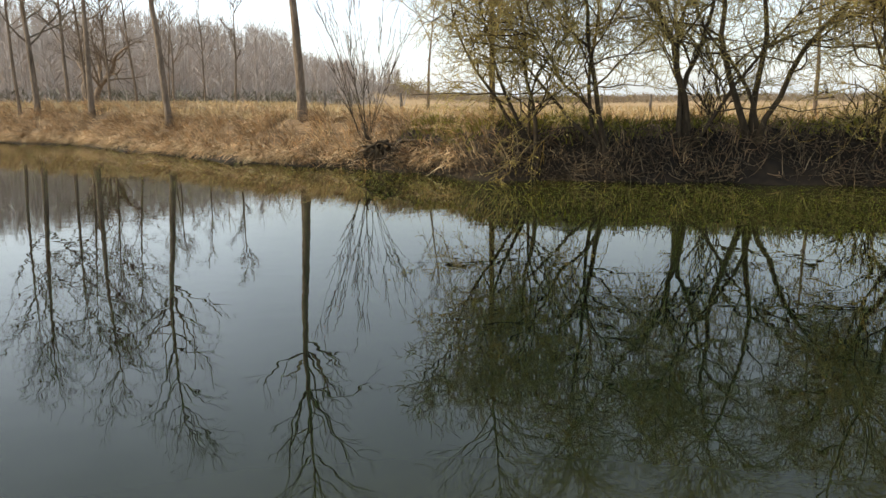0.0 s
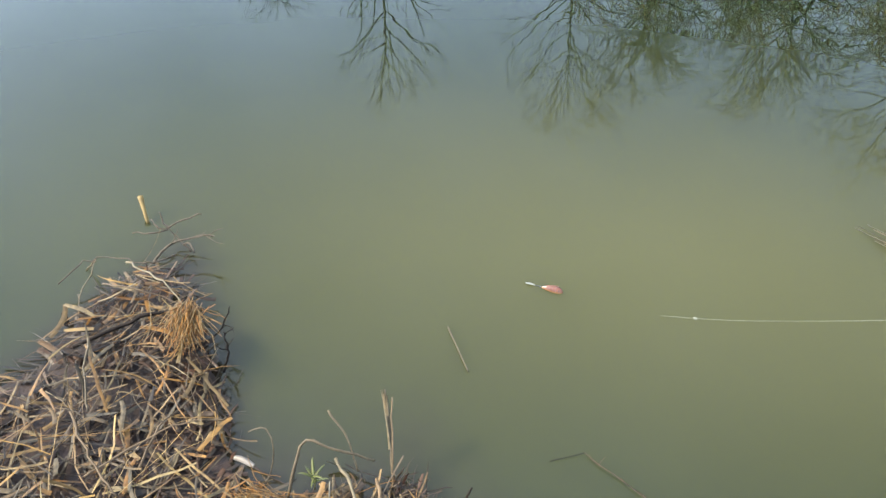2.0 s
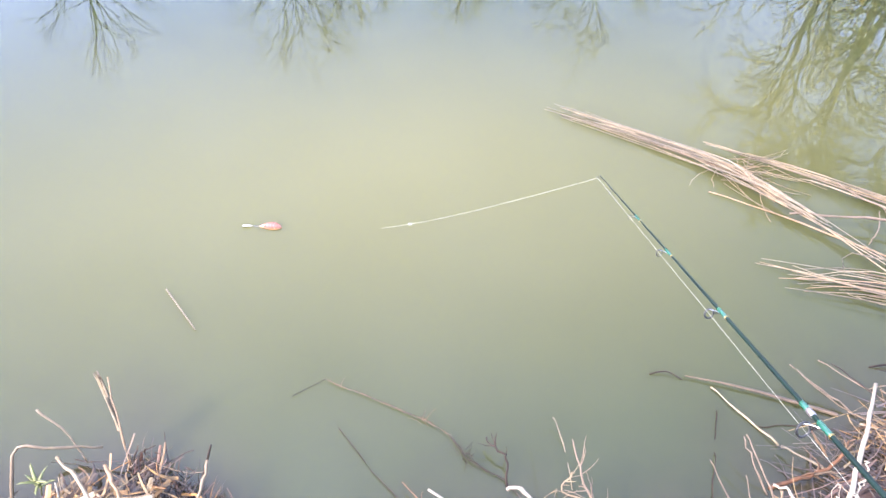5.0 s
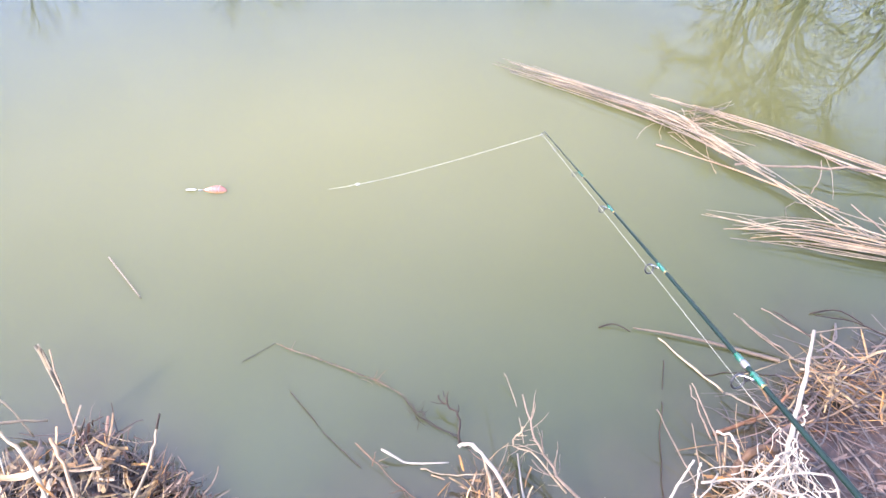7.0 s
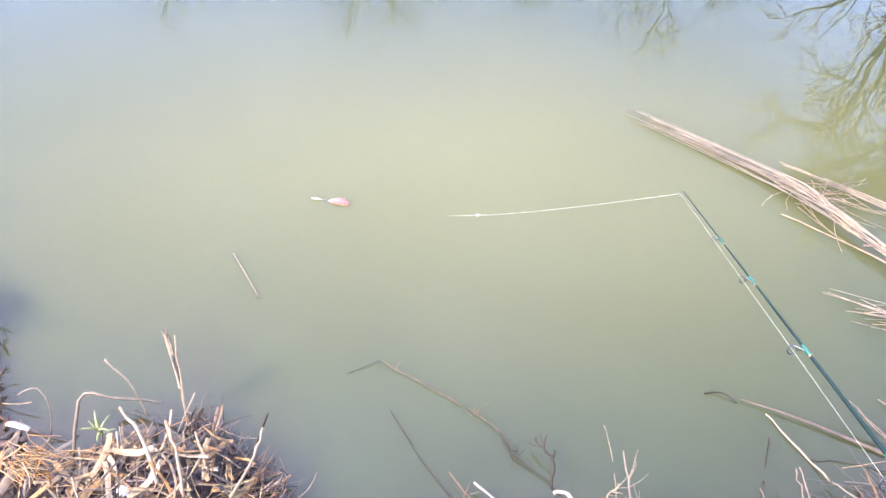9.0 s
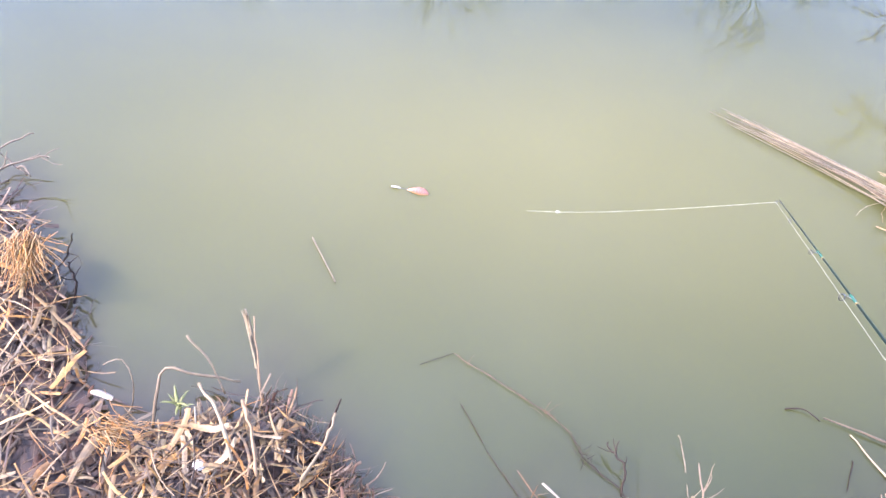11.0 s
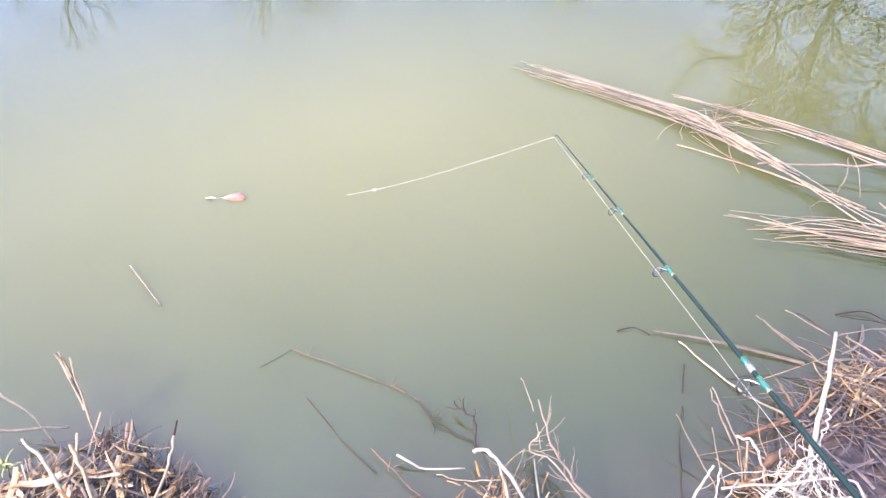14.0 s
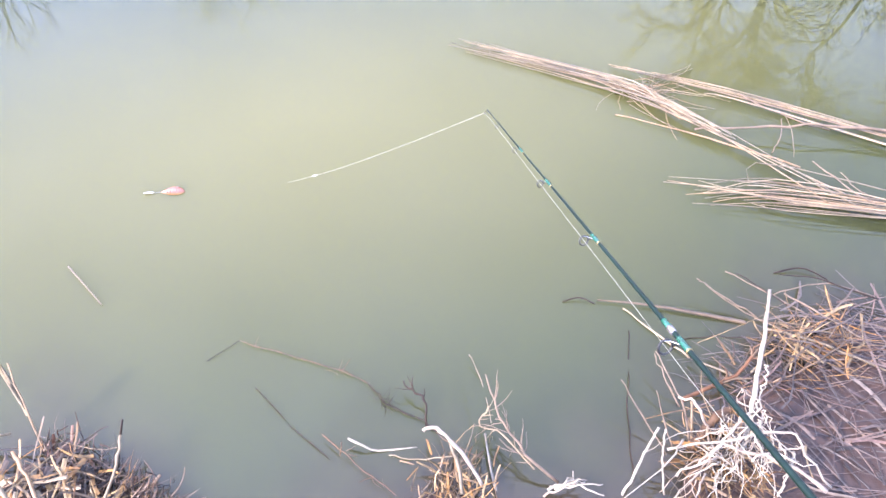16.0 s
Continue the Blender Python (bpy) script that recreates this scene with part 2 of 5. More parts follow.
GREEN = material("low_green_growth", (0.11, 0.12, 0.025), (0.30, 0.28, 0.07), 0.85, 3, 0.0, 0.001, "island", 0.45)
BARK = material("poplar_bark", (0.05, 0.038, 0.028), (0.23, 0.175, 0.13), 0.9, 14, 0.8, 0.02, stretch=(1, 1, 0.25))
DARKBARK = material("alder_bark", (0.0135, 0.0099, 0.0063), (0.0765, 0.0558, 0.0342), 0.9, 14, 0.8, 0.015, stretch=(1, 1, 0.3))
TWIG = material("bare_twigs", (0.075, 0.058, 0.045), (0.20, 0.16, 0.12), 0.85, 6, 0, 0.001, "island", 0.4)
OLIVETWIG = material("lichened_twigs", (0.10, 0.075, 0.03), (0.32, 0.25, 0.10), 0.85, 6, 0, 0.001, "island", 0.4)
BUD = material("opening_buds", (0.40, 0.33, 0.09), (0.66, 0.55, 0.20), 0.7, 6, 0, 0.001, "island", 0.4)
REDBUD = material("red_catkins", (0.25, 0.09, 0.05), (0.42, 0.20, 0.12), 0.7, 6, 0, 0.001, "island", 0.4)
ROOT = material("washed_roots", (0.010, 0.007, 0.004), (0.17, 0.125, 0.082), 0.85, 9, 0, 0.001, "island", 0.85)
# hedge and woods: base colours paled, distance haze painted in
HAZEHEDGE = material("far_hedge", (0.20, 0.155, 0.11), (0.34, 0.27, 0.19), 0.95, 0.5, 0, 0.001, "island", 0.25)
HAZEWOOD = material("haze_pale_woods", (0.30, 0.262, 0.238), (0.46, 0.405, 0.365), 0.95, 0.5, 0, 0.001, "island", 0.25)
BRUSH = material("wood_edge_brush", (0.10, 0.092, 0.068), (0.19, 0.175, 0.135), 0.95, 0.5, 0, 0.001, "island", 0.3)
POSTWOOD = material("weathered_post", (0.05, 0.042, 0.035), (0.16, 0.14, 0.12), 0.9, 20, 0.5, 0.01)


# ---- mesh helpers ----
class Soup:
    """Collects tubes, blades and plates into one mesh."""

    def __init__(self):
        self.v, self.f = [], []

    def tube(self, pts, radii, sides=4, cap=True):
        v, f, base = self.v, self.f, len(self.v)
        n = len(pts)
        prev = None
        for i in range(n):
            d = (pts[min(i + 1, n - 1)] - pts[max(i - 1, 0)])
            if d.length < 1e-9:
                d = Vector((0, 0, 1))
            d.normalize()
            if prev is None:
                a = d.cross(Vector((0.31, 0.17, 0.93)))
                if a.length < 0.1:
                    a = d.cross(Vector((1, 0, 0)))
            else:
                a = prev - d * prev.dot(d)
            a.normalize()
            prev = a
            b = d.cross(a)
            r = radii[i]
            for k in range(sides):
                w = 2 * math.pi * k / sides
                v.append(pts[i] + a * (r * math.cos(w)) + b * (r * math.sin(w)))
        for i in range(n - 1):
            for k in range(sides):
                k2 = (k + 1) % sides
                f.append((base + i * sides + k, base + i * sides + k2, base + (i + 1) * sides + k2, base + (i + 1) * sides + k))
        if cap:
            f.append(tuple(base + k for k in reversed(range(sides))))
            f.append(tuple(base + (n - 1) * sides + k for k in range(sides)))

    def blade(self, pts, width, side, thick=0.0, point=True):
        """A leaf blade along pts, narrowing to its tip; folded along its middle where it has thickness."""
        base, n = len(self.v), len(pts)
        for i, p in enumerate(pts):
            u = i / (n - 1)
            w = width * ((1 - u) ** 0.6 * 0.95 + 0.05 if point else 0.85 + 0.3 * math.sin(3.1 * u)) * 0.5
            d = (pts[min(i + 1, n - 1)] - pts[max(i - 1, 0)]).normalized()
            s = (side - d * side.dot(d))
            s.normalize()
            up = s.cross(d)
            self.v += [p - s * w, p + up * thick, p + s * w]
        for i in range(n - 1):
            a = base + 3 * i
            self.f += [(a, a + 1, a + 4, a + 3), (a + 1, a + 2, a + 5, a + 4)]
        if thick:
            low = len(self.v)
            for i, p in enumerate(pts):
                a = base + 3 * i
                self.v.append((self.v[a] + self.v[a + 2]) * 0.5 - (self.v[a + 1] - p) * 0.6)
            for i in range(n - 1):
                a, b = base + 3 * i, low + i
                self.f += [(a, a + 3, b + 1, b), (a + 2, b, b + 1, a + 5)]

    def mesh(self, name):
        me = bpy.data.meshes.new(name)
        me.from_pydata([tuple(p) for p in self.v], [], self.f)
        me.update()
        return me


def piece(name, soup, mat, parent=None, label="", smooth=True):
    me = soup.mesh(name) if isinstance(soup, Soup) else soup
    if not me.materials:
        me.materials.append(mat)
    if smooth:
        me.polygons.foreach_set("use_smooth", [True] * len(me.polygons))
    ob = new(name, me)
    if parent:
        ob.parent = parent
    if label:
        ob["label"] = label
    return ob


def part(name, bm, mat, parent=None, label="", smooth=True):
    me = bpy.data.meshes.new(name)
    bm.to_mesh(me)
    bm.free()
    return piece(name, me, mat, parent, label, smooth)


def thing(name, at, label, category, group="", kind=""):
    ob = new(name)
    ob.location = at
    ob.empty_display_size = 0.05
    return tagged(ob, label, category, group, kind)


def V(*a):
    return Vector(a)


def smooth_path(pts, n):
    """A rounded path of n points through a few given ones."""
    pts = [Vector(p) for p in pts]
    if len(pts) == 2:
        return [pts[0].lerp(pts[1], i / (n - 1)) for i in range(n)]
    out = []
    m = len(pts) - 1
    for i in range(n):
        x = i / (n - 1) * m
        k = min(int(x), m - 1)
        u = x - k
        p0, p1, p2, p3 = pts[max(k - 1, 0)], pts[k], pts[k + 1], pts[min(k + 2, m)]
        out.append(0.5 * ((2 * p1) + (p2 - p0) * u + (2 * p0 - 5 * p1 + 4 * p2 - p3) * u * u + (3 * p1 - p0 - 3 * p2 + p3) * u ** 3))
    return out


def jitter(pts, amount, rng):
    return [p + V(rng.gauss(0, amount), rng.gauss(0, amount), rng.gauss(0, amount)) for p in pts]


# ---- ground: one sheet with the far bank, the bed and the near shore ----
FAR_X = [-90, -40, -23.1, -16.8, -10.2, -6.7, -3.1, -0.6, 0.8, 4.0, 6.5, 9.2, 13.0, 18.0, 40, 90]
FAR_Y = [82, 54, 41.8, 37.4, 29.6, 25.7, 23.0, 21.2, 19.1, 18.2, 17.9, 16.7, 15.2, 13.2, 6.0, -10]
NEAR_X = [-9, -2.2, -1.60, -1.45, -1.38, -1.29, -1.21, -1.10, -1.00, -0.90, -0.82, -0.76, -0.70, -0.60, -0.45, -0.30, -0.19, -0.10, 0.02, 0.25, 0.40, 0.52, 0.65, 0.78, 0.92, 1.05, 1.2, 1.4, 1.6, 1.75, 1.9, 2.6, 9]
NEAR_Y = [0.9, 1.0, 1.12, 1.28, 1.52, 1.68, 1.80, 1.72, 1.54, 1.42, 1.28, 1.12, 1.02, 1.00, 1.05, 1.05, 0.95, 0.80, 0.62, 0.64, 0.69, 0.69, 0.60, 0.53, 0.54, 0.59, 0.67, 0.75, 0.78, 0.78, 0.70, 0.60, 0.6]
TOP_X, TOP_Z = [-30, -14, -9, -5, 0, 4, 10, 40], [1.76, 1.74, 1.58, 1.30, 1.22, 1.14, 1.12, 1.12]


def step(a, b, x):
    u = np.clip((x - a) / (b - a), 0, 1)
    return u * u * (3 - 2 * u)


def lumps(x, y, s):
    return (np.sin(1.7 * x * s + 0.9 * np.sin(1.1 * y * s)) * np.sin(1.3 * y * s + 1.4 * np.sin(0.7 * x * s)) + 0.5 * np.sin(4.1 * x * s + 1.3) * np.sin(3.7 * y * s + 0.4 * x * s))


def inland(x, y):
    """Metres from the far waterline, positive on the far side."""
    e = 0.5
    slope = (np.interp(x + e, FAR_X, FAR_Y) - np.interp(x - e, FAR_X, FAR_Y)) / (2 * e)
    return (y - np.interp(x, FAR_X, FAR_Y) + 0.25 * lumps(x, 0 * x, 0.9)) / np.sqrt(1 + slope ** 2)


def ground_z(x, y):
    x, y = np.asarray(x, float), np.asarray(y, float)
    s = inland(x, y)
    wide = np.interp(x, [-10, -3, 0, 2, 40], [5.2, 4.4, 2.6, 1.5, 1.3])
    u = np.clip(s / wide, 0, 1)
    top = np.interp(x, TOP_X, TOP_Z)
    rise = top * (1 - (1 - u) ** np.interp(x, [-6, 2], [1.5, 2.6])) + (0.10 * lumps(x, y, 0.8) + 0.12 * lumps(x + 3.1, y, 2.1)) * step(0.0, 1.0, s) * (1 - step(6, 14, s))
    far = np.where(s > 0, rise, -0.55 * step(0, 1.6, -s))
    away = np.hypot(x, y)
    az = np.degrees(np.arctan2(x, np.maximum(y, 1)))
    hill = np.interp(az, [-60, -32, -22, -16, -9, -4, 5, 60], [13, 11.5, 10, 8, 4.5, 2.2, 0.6, 0.6])
    far = far + hill * step(85, 165, away)
    d = np.interp(x, NEAR_X, NEAR_Y) - y
    near = np.clip(d * 0.11 - 0.006, -0.55, 0.010) + 0.006 * lumps(x, y, 9.0) + 0.32 * step(0.7, 2.0, d)
    return np.where(y < 6, np.maximum(near, -0.55), far)


def spaced(*runs):
    out = [np.linspace(a, b, n, endpoint=False) for a, b, n in runs]
    return np.concatenate(out + [[runs[-1][1]]])


def build_ground():
    xs = spaced((-700, -100, 10), (-100, -45, 20), (-45, -4, 85), (-4, 4, 90), (4, 24, 50), (24, 90, 18), (90, 700, 10))
    ys = spaced((-80, -4, 8), (-4, 0.2, 12), (0.2, 2.2, 45), (2.2, 12, 8), (12, 62, 120), (62, 200, 24), (200, 900, 8))
    gx, gy = np.meshgrid(xs, ys)
    gz = ground_z(gx, gy)
    nx, ny = len(xs), len(ys)
    me = bpy.data.meshes.new("ground")
    verts = np.stack([gx, gy, gz], -1).reshape(-1, 3)
    i = np.arange(nx * ny).reshape(ny, nx)
    faces = np.stack([i[:-1, :-1], i[:-1, 1:], i[1:, 1:], i[1:, :-1]], -1).reshape(-1, 4)
    me.from_pydata(verts.tolist(), [], faces.tolist())
    me.update()
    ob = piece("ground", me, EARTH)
    me.materials.append(SHADESOIL)
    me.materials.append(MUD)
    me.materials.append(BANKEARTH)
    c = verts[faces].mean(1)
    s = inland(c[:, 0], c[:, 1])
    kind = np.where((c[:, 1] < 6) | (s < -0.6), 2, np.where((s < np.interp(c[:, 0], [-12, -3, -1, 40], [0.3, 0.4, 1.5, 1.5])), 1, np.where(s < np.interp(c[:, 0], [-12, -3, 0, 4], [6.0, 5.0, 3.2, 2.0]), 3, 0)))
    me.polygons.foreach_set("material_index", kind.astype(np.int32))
    tagged(ob, "earth banks and dry straw-coloured meadow round the pond", "ground", kind="structure")


build_ground()



def build_water():
    """One level sheet; each corner keeps how far silt hides the bed there."""
    xs = spaced((-140, -3, 12), (-3, 3.2, 150), (3.2, 120, 12))
    ys = spaced((-3, 0.2, 4), (0.2, 2.3, 60), (2.3, 120, 14))
    gx, gy = np.meshgrid(xs, ys)
    nx, ny = len(xs), len(ys)
    i = np.arange(nx * ny).reshape(ny, nx)
    faces = np.stack([i[:-1, :-1], i[:-1, 1:], i[1:, 1:], i[1:, :-1]], -1).reshape(-1, 4)
    me = bpy.data.meshes.new("water")
    me.from_pydata(np.stack([gx, gy, 0 * gx], -1).reshape(-1, 3).tolist(), [], faces.tolist())
    me.update()
    depth = np.maximum(-ground_z(gx, gy), 0).ravel()
    murk = np.where(gy.ravel() < 6, 1 - np.exp(-(depth / 0.024) ** 1.4), 1.0)
    me.attributes.new("murk", "FLOAT", "POINT").data.foreach_set("value", murk.astype(np.float32))
    tagged(piece("water", me, WATER, smooth=False), "still murky olive-green pond water mirroring bare trees", "water", kind="structure")


build_water()


# ---- trees ----
def limb(soup, rng, p, d, length, r0, r1, bend, lift, segs, sides, wiggle=0.0):
    """One wandering tapered branch; gives back its points."""
    pts, radii = [p.copy()], [r0]
    step_len = length / segs
    for i in range(segs):
        d = (d + V(rng.gauss(0, bend), rng.gauss(0, bend), rng.gauss(0, bend) + lift)).normalized()
        p = p + d * step_len
        pts.append(p.copy())
        radii.append(r0 + (r1 - r0) * (i + 1) / segs)
    soup.tube(pts, radii, sides, cap=False)
    return pts


def aside(d, angle, rng):
    """A direction that leaves d by an angle, at a random side."""
    a = d.orthogonal().normalized()
    a.rotate(Matrix.Rotation(rng.uniform(0, 2 * math.pi), 3, d))
    return (d * math.cos(angle) + a * math.sin(angle)).normalized()


def sprout(soups, rng, pts, r, level, plan, thick=1.0):
    """Side branches along a branch, level by level. plan: per level (count, length, angle, bend, lift, first)."""
    if level >= len(plan):
        return
    count, length, angle, bend, lift, first = plan[level]
    last = level == len(plan) - 1
    n = len(pts) - 1
    for k in range(max(1, int(count * rng.uniform(0.75, 1.25)))):
        u = first + (1 - first) * rng.random() ** 0.8
        x = u * n
        i = min(int(x), n - 1)
        p = pts[i].lerp(pts[i + 1], x - i)
        d = (pts[i + 1] - pts[i]).normalized()
        way = aside(d, angle * rng.uniform(0.7, 1.3), rng)
        ln = length * rng.uniform(0.55, 1.15) * (1.15 - 0.6 * u)
        r0 = max(r * (1 - 0.75 * u) * 0.55, (0.026, 0.013, 0.0075)[min(level + (1 if last and level < 2 else 0), 2)] * thick)
        soup = soups[0] if level == 0 else soups[1]
        new_pts = limb(soup, rng, p, way, ln, r0, max(r0 * 0.35, 0.004 * thick), bend, lift, 6 if level == 0 else 4, 5 if level == 0 else 3)
        if last and len(soups) > 2 and soups[2] is not None:
            for q in range(soups[3]):
                w = rng.random() * 4
                j = min(int(w), 3)
                c = new_pts[j].lerp(new_pts[j + 1], w - j)
                leaf(soups[2], rng, c, soups[4])
        sprout(soups, rng, new_pts, r0, level + 1, plan, thick)


def leaf(soup, rng, c, size):
    a = V(rng.gauss(0, 1), rng.gauss(0, 1), rng.gauss(0, 1)).normalized()
    b = a.orthogonal().normalized()
    a, b = a * size * rng.uniform(0.6, 1.4), b * size * 0.45
    k = len(soup.v)
    soup.v += [c - a, c + b, c + a, c - b]
    soup.f.append((k, k + 1, k + 2, k + 3))


def on_ground(x, y, sink=0.08):
    return V(x, y, float(ground_z(x, y)) - sink)


def poplar(x, y, top, lean, radius, seed, crown_from=0.42, plan=None, label="", name="poplar_tree", bends=0.024, mat=None):
    rng = random.Random(seed)
    base = on_ground(x, y)
    t = thing(name, base, label, "tree", "poplars along the far bank")
    wood, twigs = Soup(), Soup()
    high = top - base.z
    d = V(lean[0], lean[1], 1).normalized()
    pts, radii, p = [], [], V(0, 0, 0)
    segs = 16
    for i in range(segs + 1):
        u = i / segs
        pts.append(p.copy())
        radii.append(radius * ((1 - u) ** 0.85 * 0.9 + 0.02) * (1.25 if i == 0 else 1.0))
        d = (d + V(rng.gauss(0, bends), rng.gauss(0, bends), 0.01)).normalized()
        p = p + d * (high / segs)
    trunk = Soup()
    trunk.tube(pts, radii, 9)
    plan = plan or [(34, 4.4, 0.95, 0.17, 0.075, crown_from), (6, 1.7, 0.6, 0.18, 0.04, 0.2), (4, 0.9, 0.5, 0.2, 0.03, 0.15)]
    sprout([wood, twigs], rng, pts, radius * 0.75, 0, plan, 0.72 if y < 50 else 1.1)
    piece("trunk", trunk, mat or BARK, t)
    piece("branchwork", wood, TWIG, t)["kind"] = "stuff"
    piece("twig_mass", twigs, TWIG, t)["kind"] = "stuff"
    return t


def bank_tree(x, y, stems, seed, label, high, radius=0.13, plan=None, buds=6, bud_size=0.017, name="alder_tree", mat=None, twig=None, budmat=None, sink=0.1, thick=0.75, crook=0.21):
    """A tree of several leaning stems with a wide crown of fine budding twigs. stems: lean x, lean y, share of the height."""
    rng = random.Random(seed)
    base = on_ground(x, y, sink)
    t = thing(name, base, label, "tree", "trees on the far bank")
    wood, twigs, bud = Soup(), Soup(), Soup() if buds else None
    plan = plan or [(17, 2.7, 0.9, 0.27, 0.02, 0.17), (12, 1.4, 0.85, 0.24, 0.0, 0.1), (7, 0.65, 0.75, 0.2, 0.0, 0.06)]
    for lx, ly, share in stems:
        trunk = Soup()
        segs = 12
        d = V(lx, ly, 1).normalized()
        p = V(rng.gauss(0, 0.08), rng.gauss(0, 0.08), 0)
        pts, radii = [], []
        for i in range(segs + 1):
            u = i / segs
            pts.append(p.copy())
            radii.append(radius * share * ((1 - u) ** 0.9 * 0.92 + 0.04) * (1.3 if i == 0 else 1))
            d = (d + V(rng.gauss(0, crook), rng.gauss(0, crook), 0.03)).normalized()
            p = p + d * (high * share / segs)
        trunk.tube(pts, radii, 8)
        piece("trunk", trunk, mat or DARKBARK, t)
        sprout([wood, twigs, bud, buds, bud_size], rng, pts, radius * share * 0.8, 0, plan, thick)
    piece("branchwork", wood, mat or DARKBARK, t)["kind"] = "stuff"
    piece("twig_mass", twigs, twig or OLIVETWIG, t)["kind"] = "stuff"
    if bud:
        piece("bud_mass", bud, budmat or BUD, t, "opening buds")["kind"] = "stuff"
    return t


TALL = "tall bare poplar with a straight grey-brown trunk on the grassy bank"
poplar(-5.08, 29.0, 14.3, (-0.02, 0.0), 0.19, 11, 0.36, label=TALL)
poplar(-11.9, 35.0, 14.0, (-0.05, 0.0), 0.17, 12, 0.36, label=TALL)
poplar(-18.3, 42.0, 14.0, (0.015, 0.0), 0.18, 13, 0.38, label=TALL)
poplar(-22.6, 45.0, 14.5, (-0.03, 0.0), 0.19, 14, 0.25, label=TALL)
poplar(-24.6, 47.0, 13.0, (-0.06, 0.0), 0.12, 15, 0.35, label=TALL)
poplar(-22.2, 48.0, 13.0, (0.01, 0.0), 0.13, 16, 0.3, label=TALL)
poplar(-21.9, 50.0, 13.0, (-0.02, 0.0), 0.11, 17, 0.3, label=TALL)
poplar(-21.4, 52.0, 12.0, (0.0, 0.0), 0.10, 18, 0.3, label=TALL)
poplar(-20.0, 53.0, 12.5, (0.0, 0.0), 0.10, 19, 0.25, label=TALL)
poplar(1.55, 26.5, 13.6, (-0.01, 0.0), 0.12, 21, 0.6, label="tall slim bare poplar with an ivy-green trunk behind the bank alders", mat=DARKBARK)
SLIM = "slim young bare poplar with a thin crown in the meadow"
thin_plan = [(12, 2.4, 0.55, 0.08, 0.05, 0.3), (6, 1.0, 0.5, 0.1, 0.02, 0.2), (4, 0.5, 0.5, 0.12, 0.0, 0.1)]
poplar(-13.8, 54.0, 9.2, (-0.03, 0.0), 0.10, 22, 0.45, thin_plan, SLIM, bends=0.02)
poplar(-17.6, 60.0, 9.5, (-0.03, 0.0), 0.09, 23, 0.45, thin_plan, SLIM, bends=0.02)
poplar(-19.2, 58.0, 9.0, (-0.06, 0.0), 0.09, 24, 0.3, thin_plan, SLIM, bends=0.025)
poplar(-20.2, 60.0, 9.0, (0.0, 0.0), 0.08, 25, 0.3, thin_plan, SLIM, bends=0.025)
poplar(-20.8, 60.5, 9.0, (-0.02, 0.0), 0.08, 26, 0.3, thin_plan, SLIM, bends=0.025)
poplar(-0.75, 40.0, 7.6, (0.0, 0.0), 0.09, 27, 0.5, thin_plan, SLIM)
poplar(13.3, 29.0, 9.5, (0.01, 0.0), 0.09, 28, 0.5, thin_plan, SLIM)
bank_tree(-27.0, 62.0, [(-0.3, 0, 0.8), (0.35, 0, 0.8), (0.05, 0.2, 0.9)], 31, "spreading bare oak with heavy low limbs before the woods", 9.0, 0.3, [(9, 4.0, 0.9, 0.14, 0.02, 0.2), (8, 2.0, 0.7, 0.14, 0.0, 0.1), (6, 1.0, 0.6, 0.15, 0.0, 0.1)], 0, name="oak_tree", mat=BARK, twig=TWIG)

ALDER = "many-stemmed bank alder with crooked dark limbs and olive buds"
bank_tree(2.05, 19.0, [(-0.35, 0.0, 0.85), (-0.12, 0.1, 0.95), (0.18, 0.0, 0.7), (-0.55, 0.1, 0.85)], 41, ALDER, 6.0, 0.066, crook=0.13)
bank_tree(3.8, 18.65, [(-0.22, 0.0, 1.0), (-0.75, 0.0, 0.75), (0.25, 0.1, 0.75), (-0.4, 0.1, 0.8)], 42, ALDER, 6.9, 0.076)
bank_tree(5.5, 18.6, [(-0.15, 0.0, 1.0), (0.12, 0.0, 0.95), (-0.5, 0.0, 0.8), (0.45, 0.1, 0.7)], 43, ALDER, 7.6, 0.085)
bank_tree(7.0, 18.25, [(-0.5, 0.0, 1.0), (0.0, 0.0, 0.95), (0.4, 0.0, 0.9), (-0.15, 0.1, 0.7)], 44, ALDER, 7.6, 0.085)
bank_tree(10.3, 16.8, [(-0.5, 0.0, 1.0), (-0.15, 0.1, 1.0), (0.3, 0.0, 0.9), (-0.75, 0.0, 0.6)], 45, ALDER, 8.2, 0.09)
BIG = "large spreading bank alder with forked limbs and olive buds"
BIG_PLAN = [(17, 3.3, 0.95, 0.17, 0.02, 0.22), (11, 1.6, 0.8, 0.2, 0.0, 0.1), (8, 0.7, 0.75, 0.2, 0.0, 0.05)]
bank_tree(15.6, 14.9, [(-0.2, -0.02, 0.9), (0.04, 0.0, 1.0), (0.28, 0.0, 0.95), (-0.08, 0.05, 0.96)], 46, BIG, 12.2, 0.2, BIG_PLAN, 11, 0.03, thick=0.95, crook=0.09)
bank_tree(20.8, 13.4, [(-0.2, 0.0, 1.0), (0.25, 0.0, 0.95), (0.0, 0.1, 1.0)], 47, BIG, 12.8, 0.2, BIG_PLAN, 11, 0.03, thick=0.95, crook=0.09)
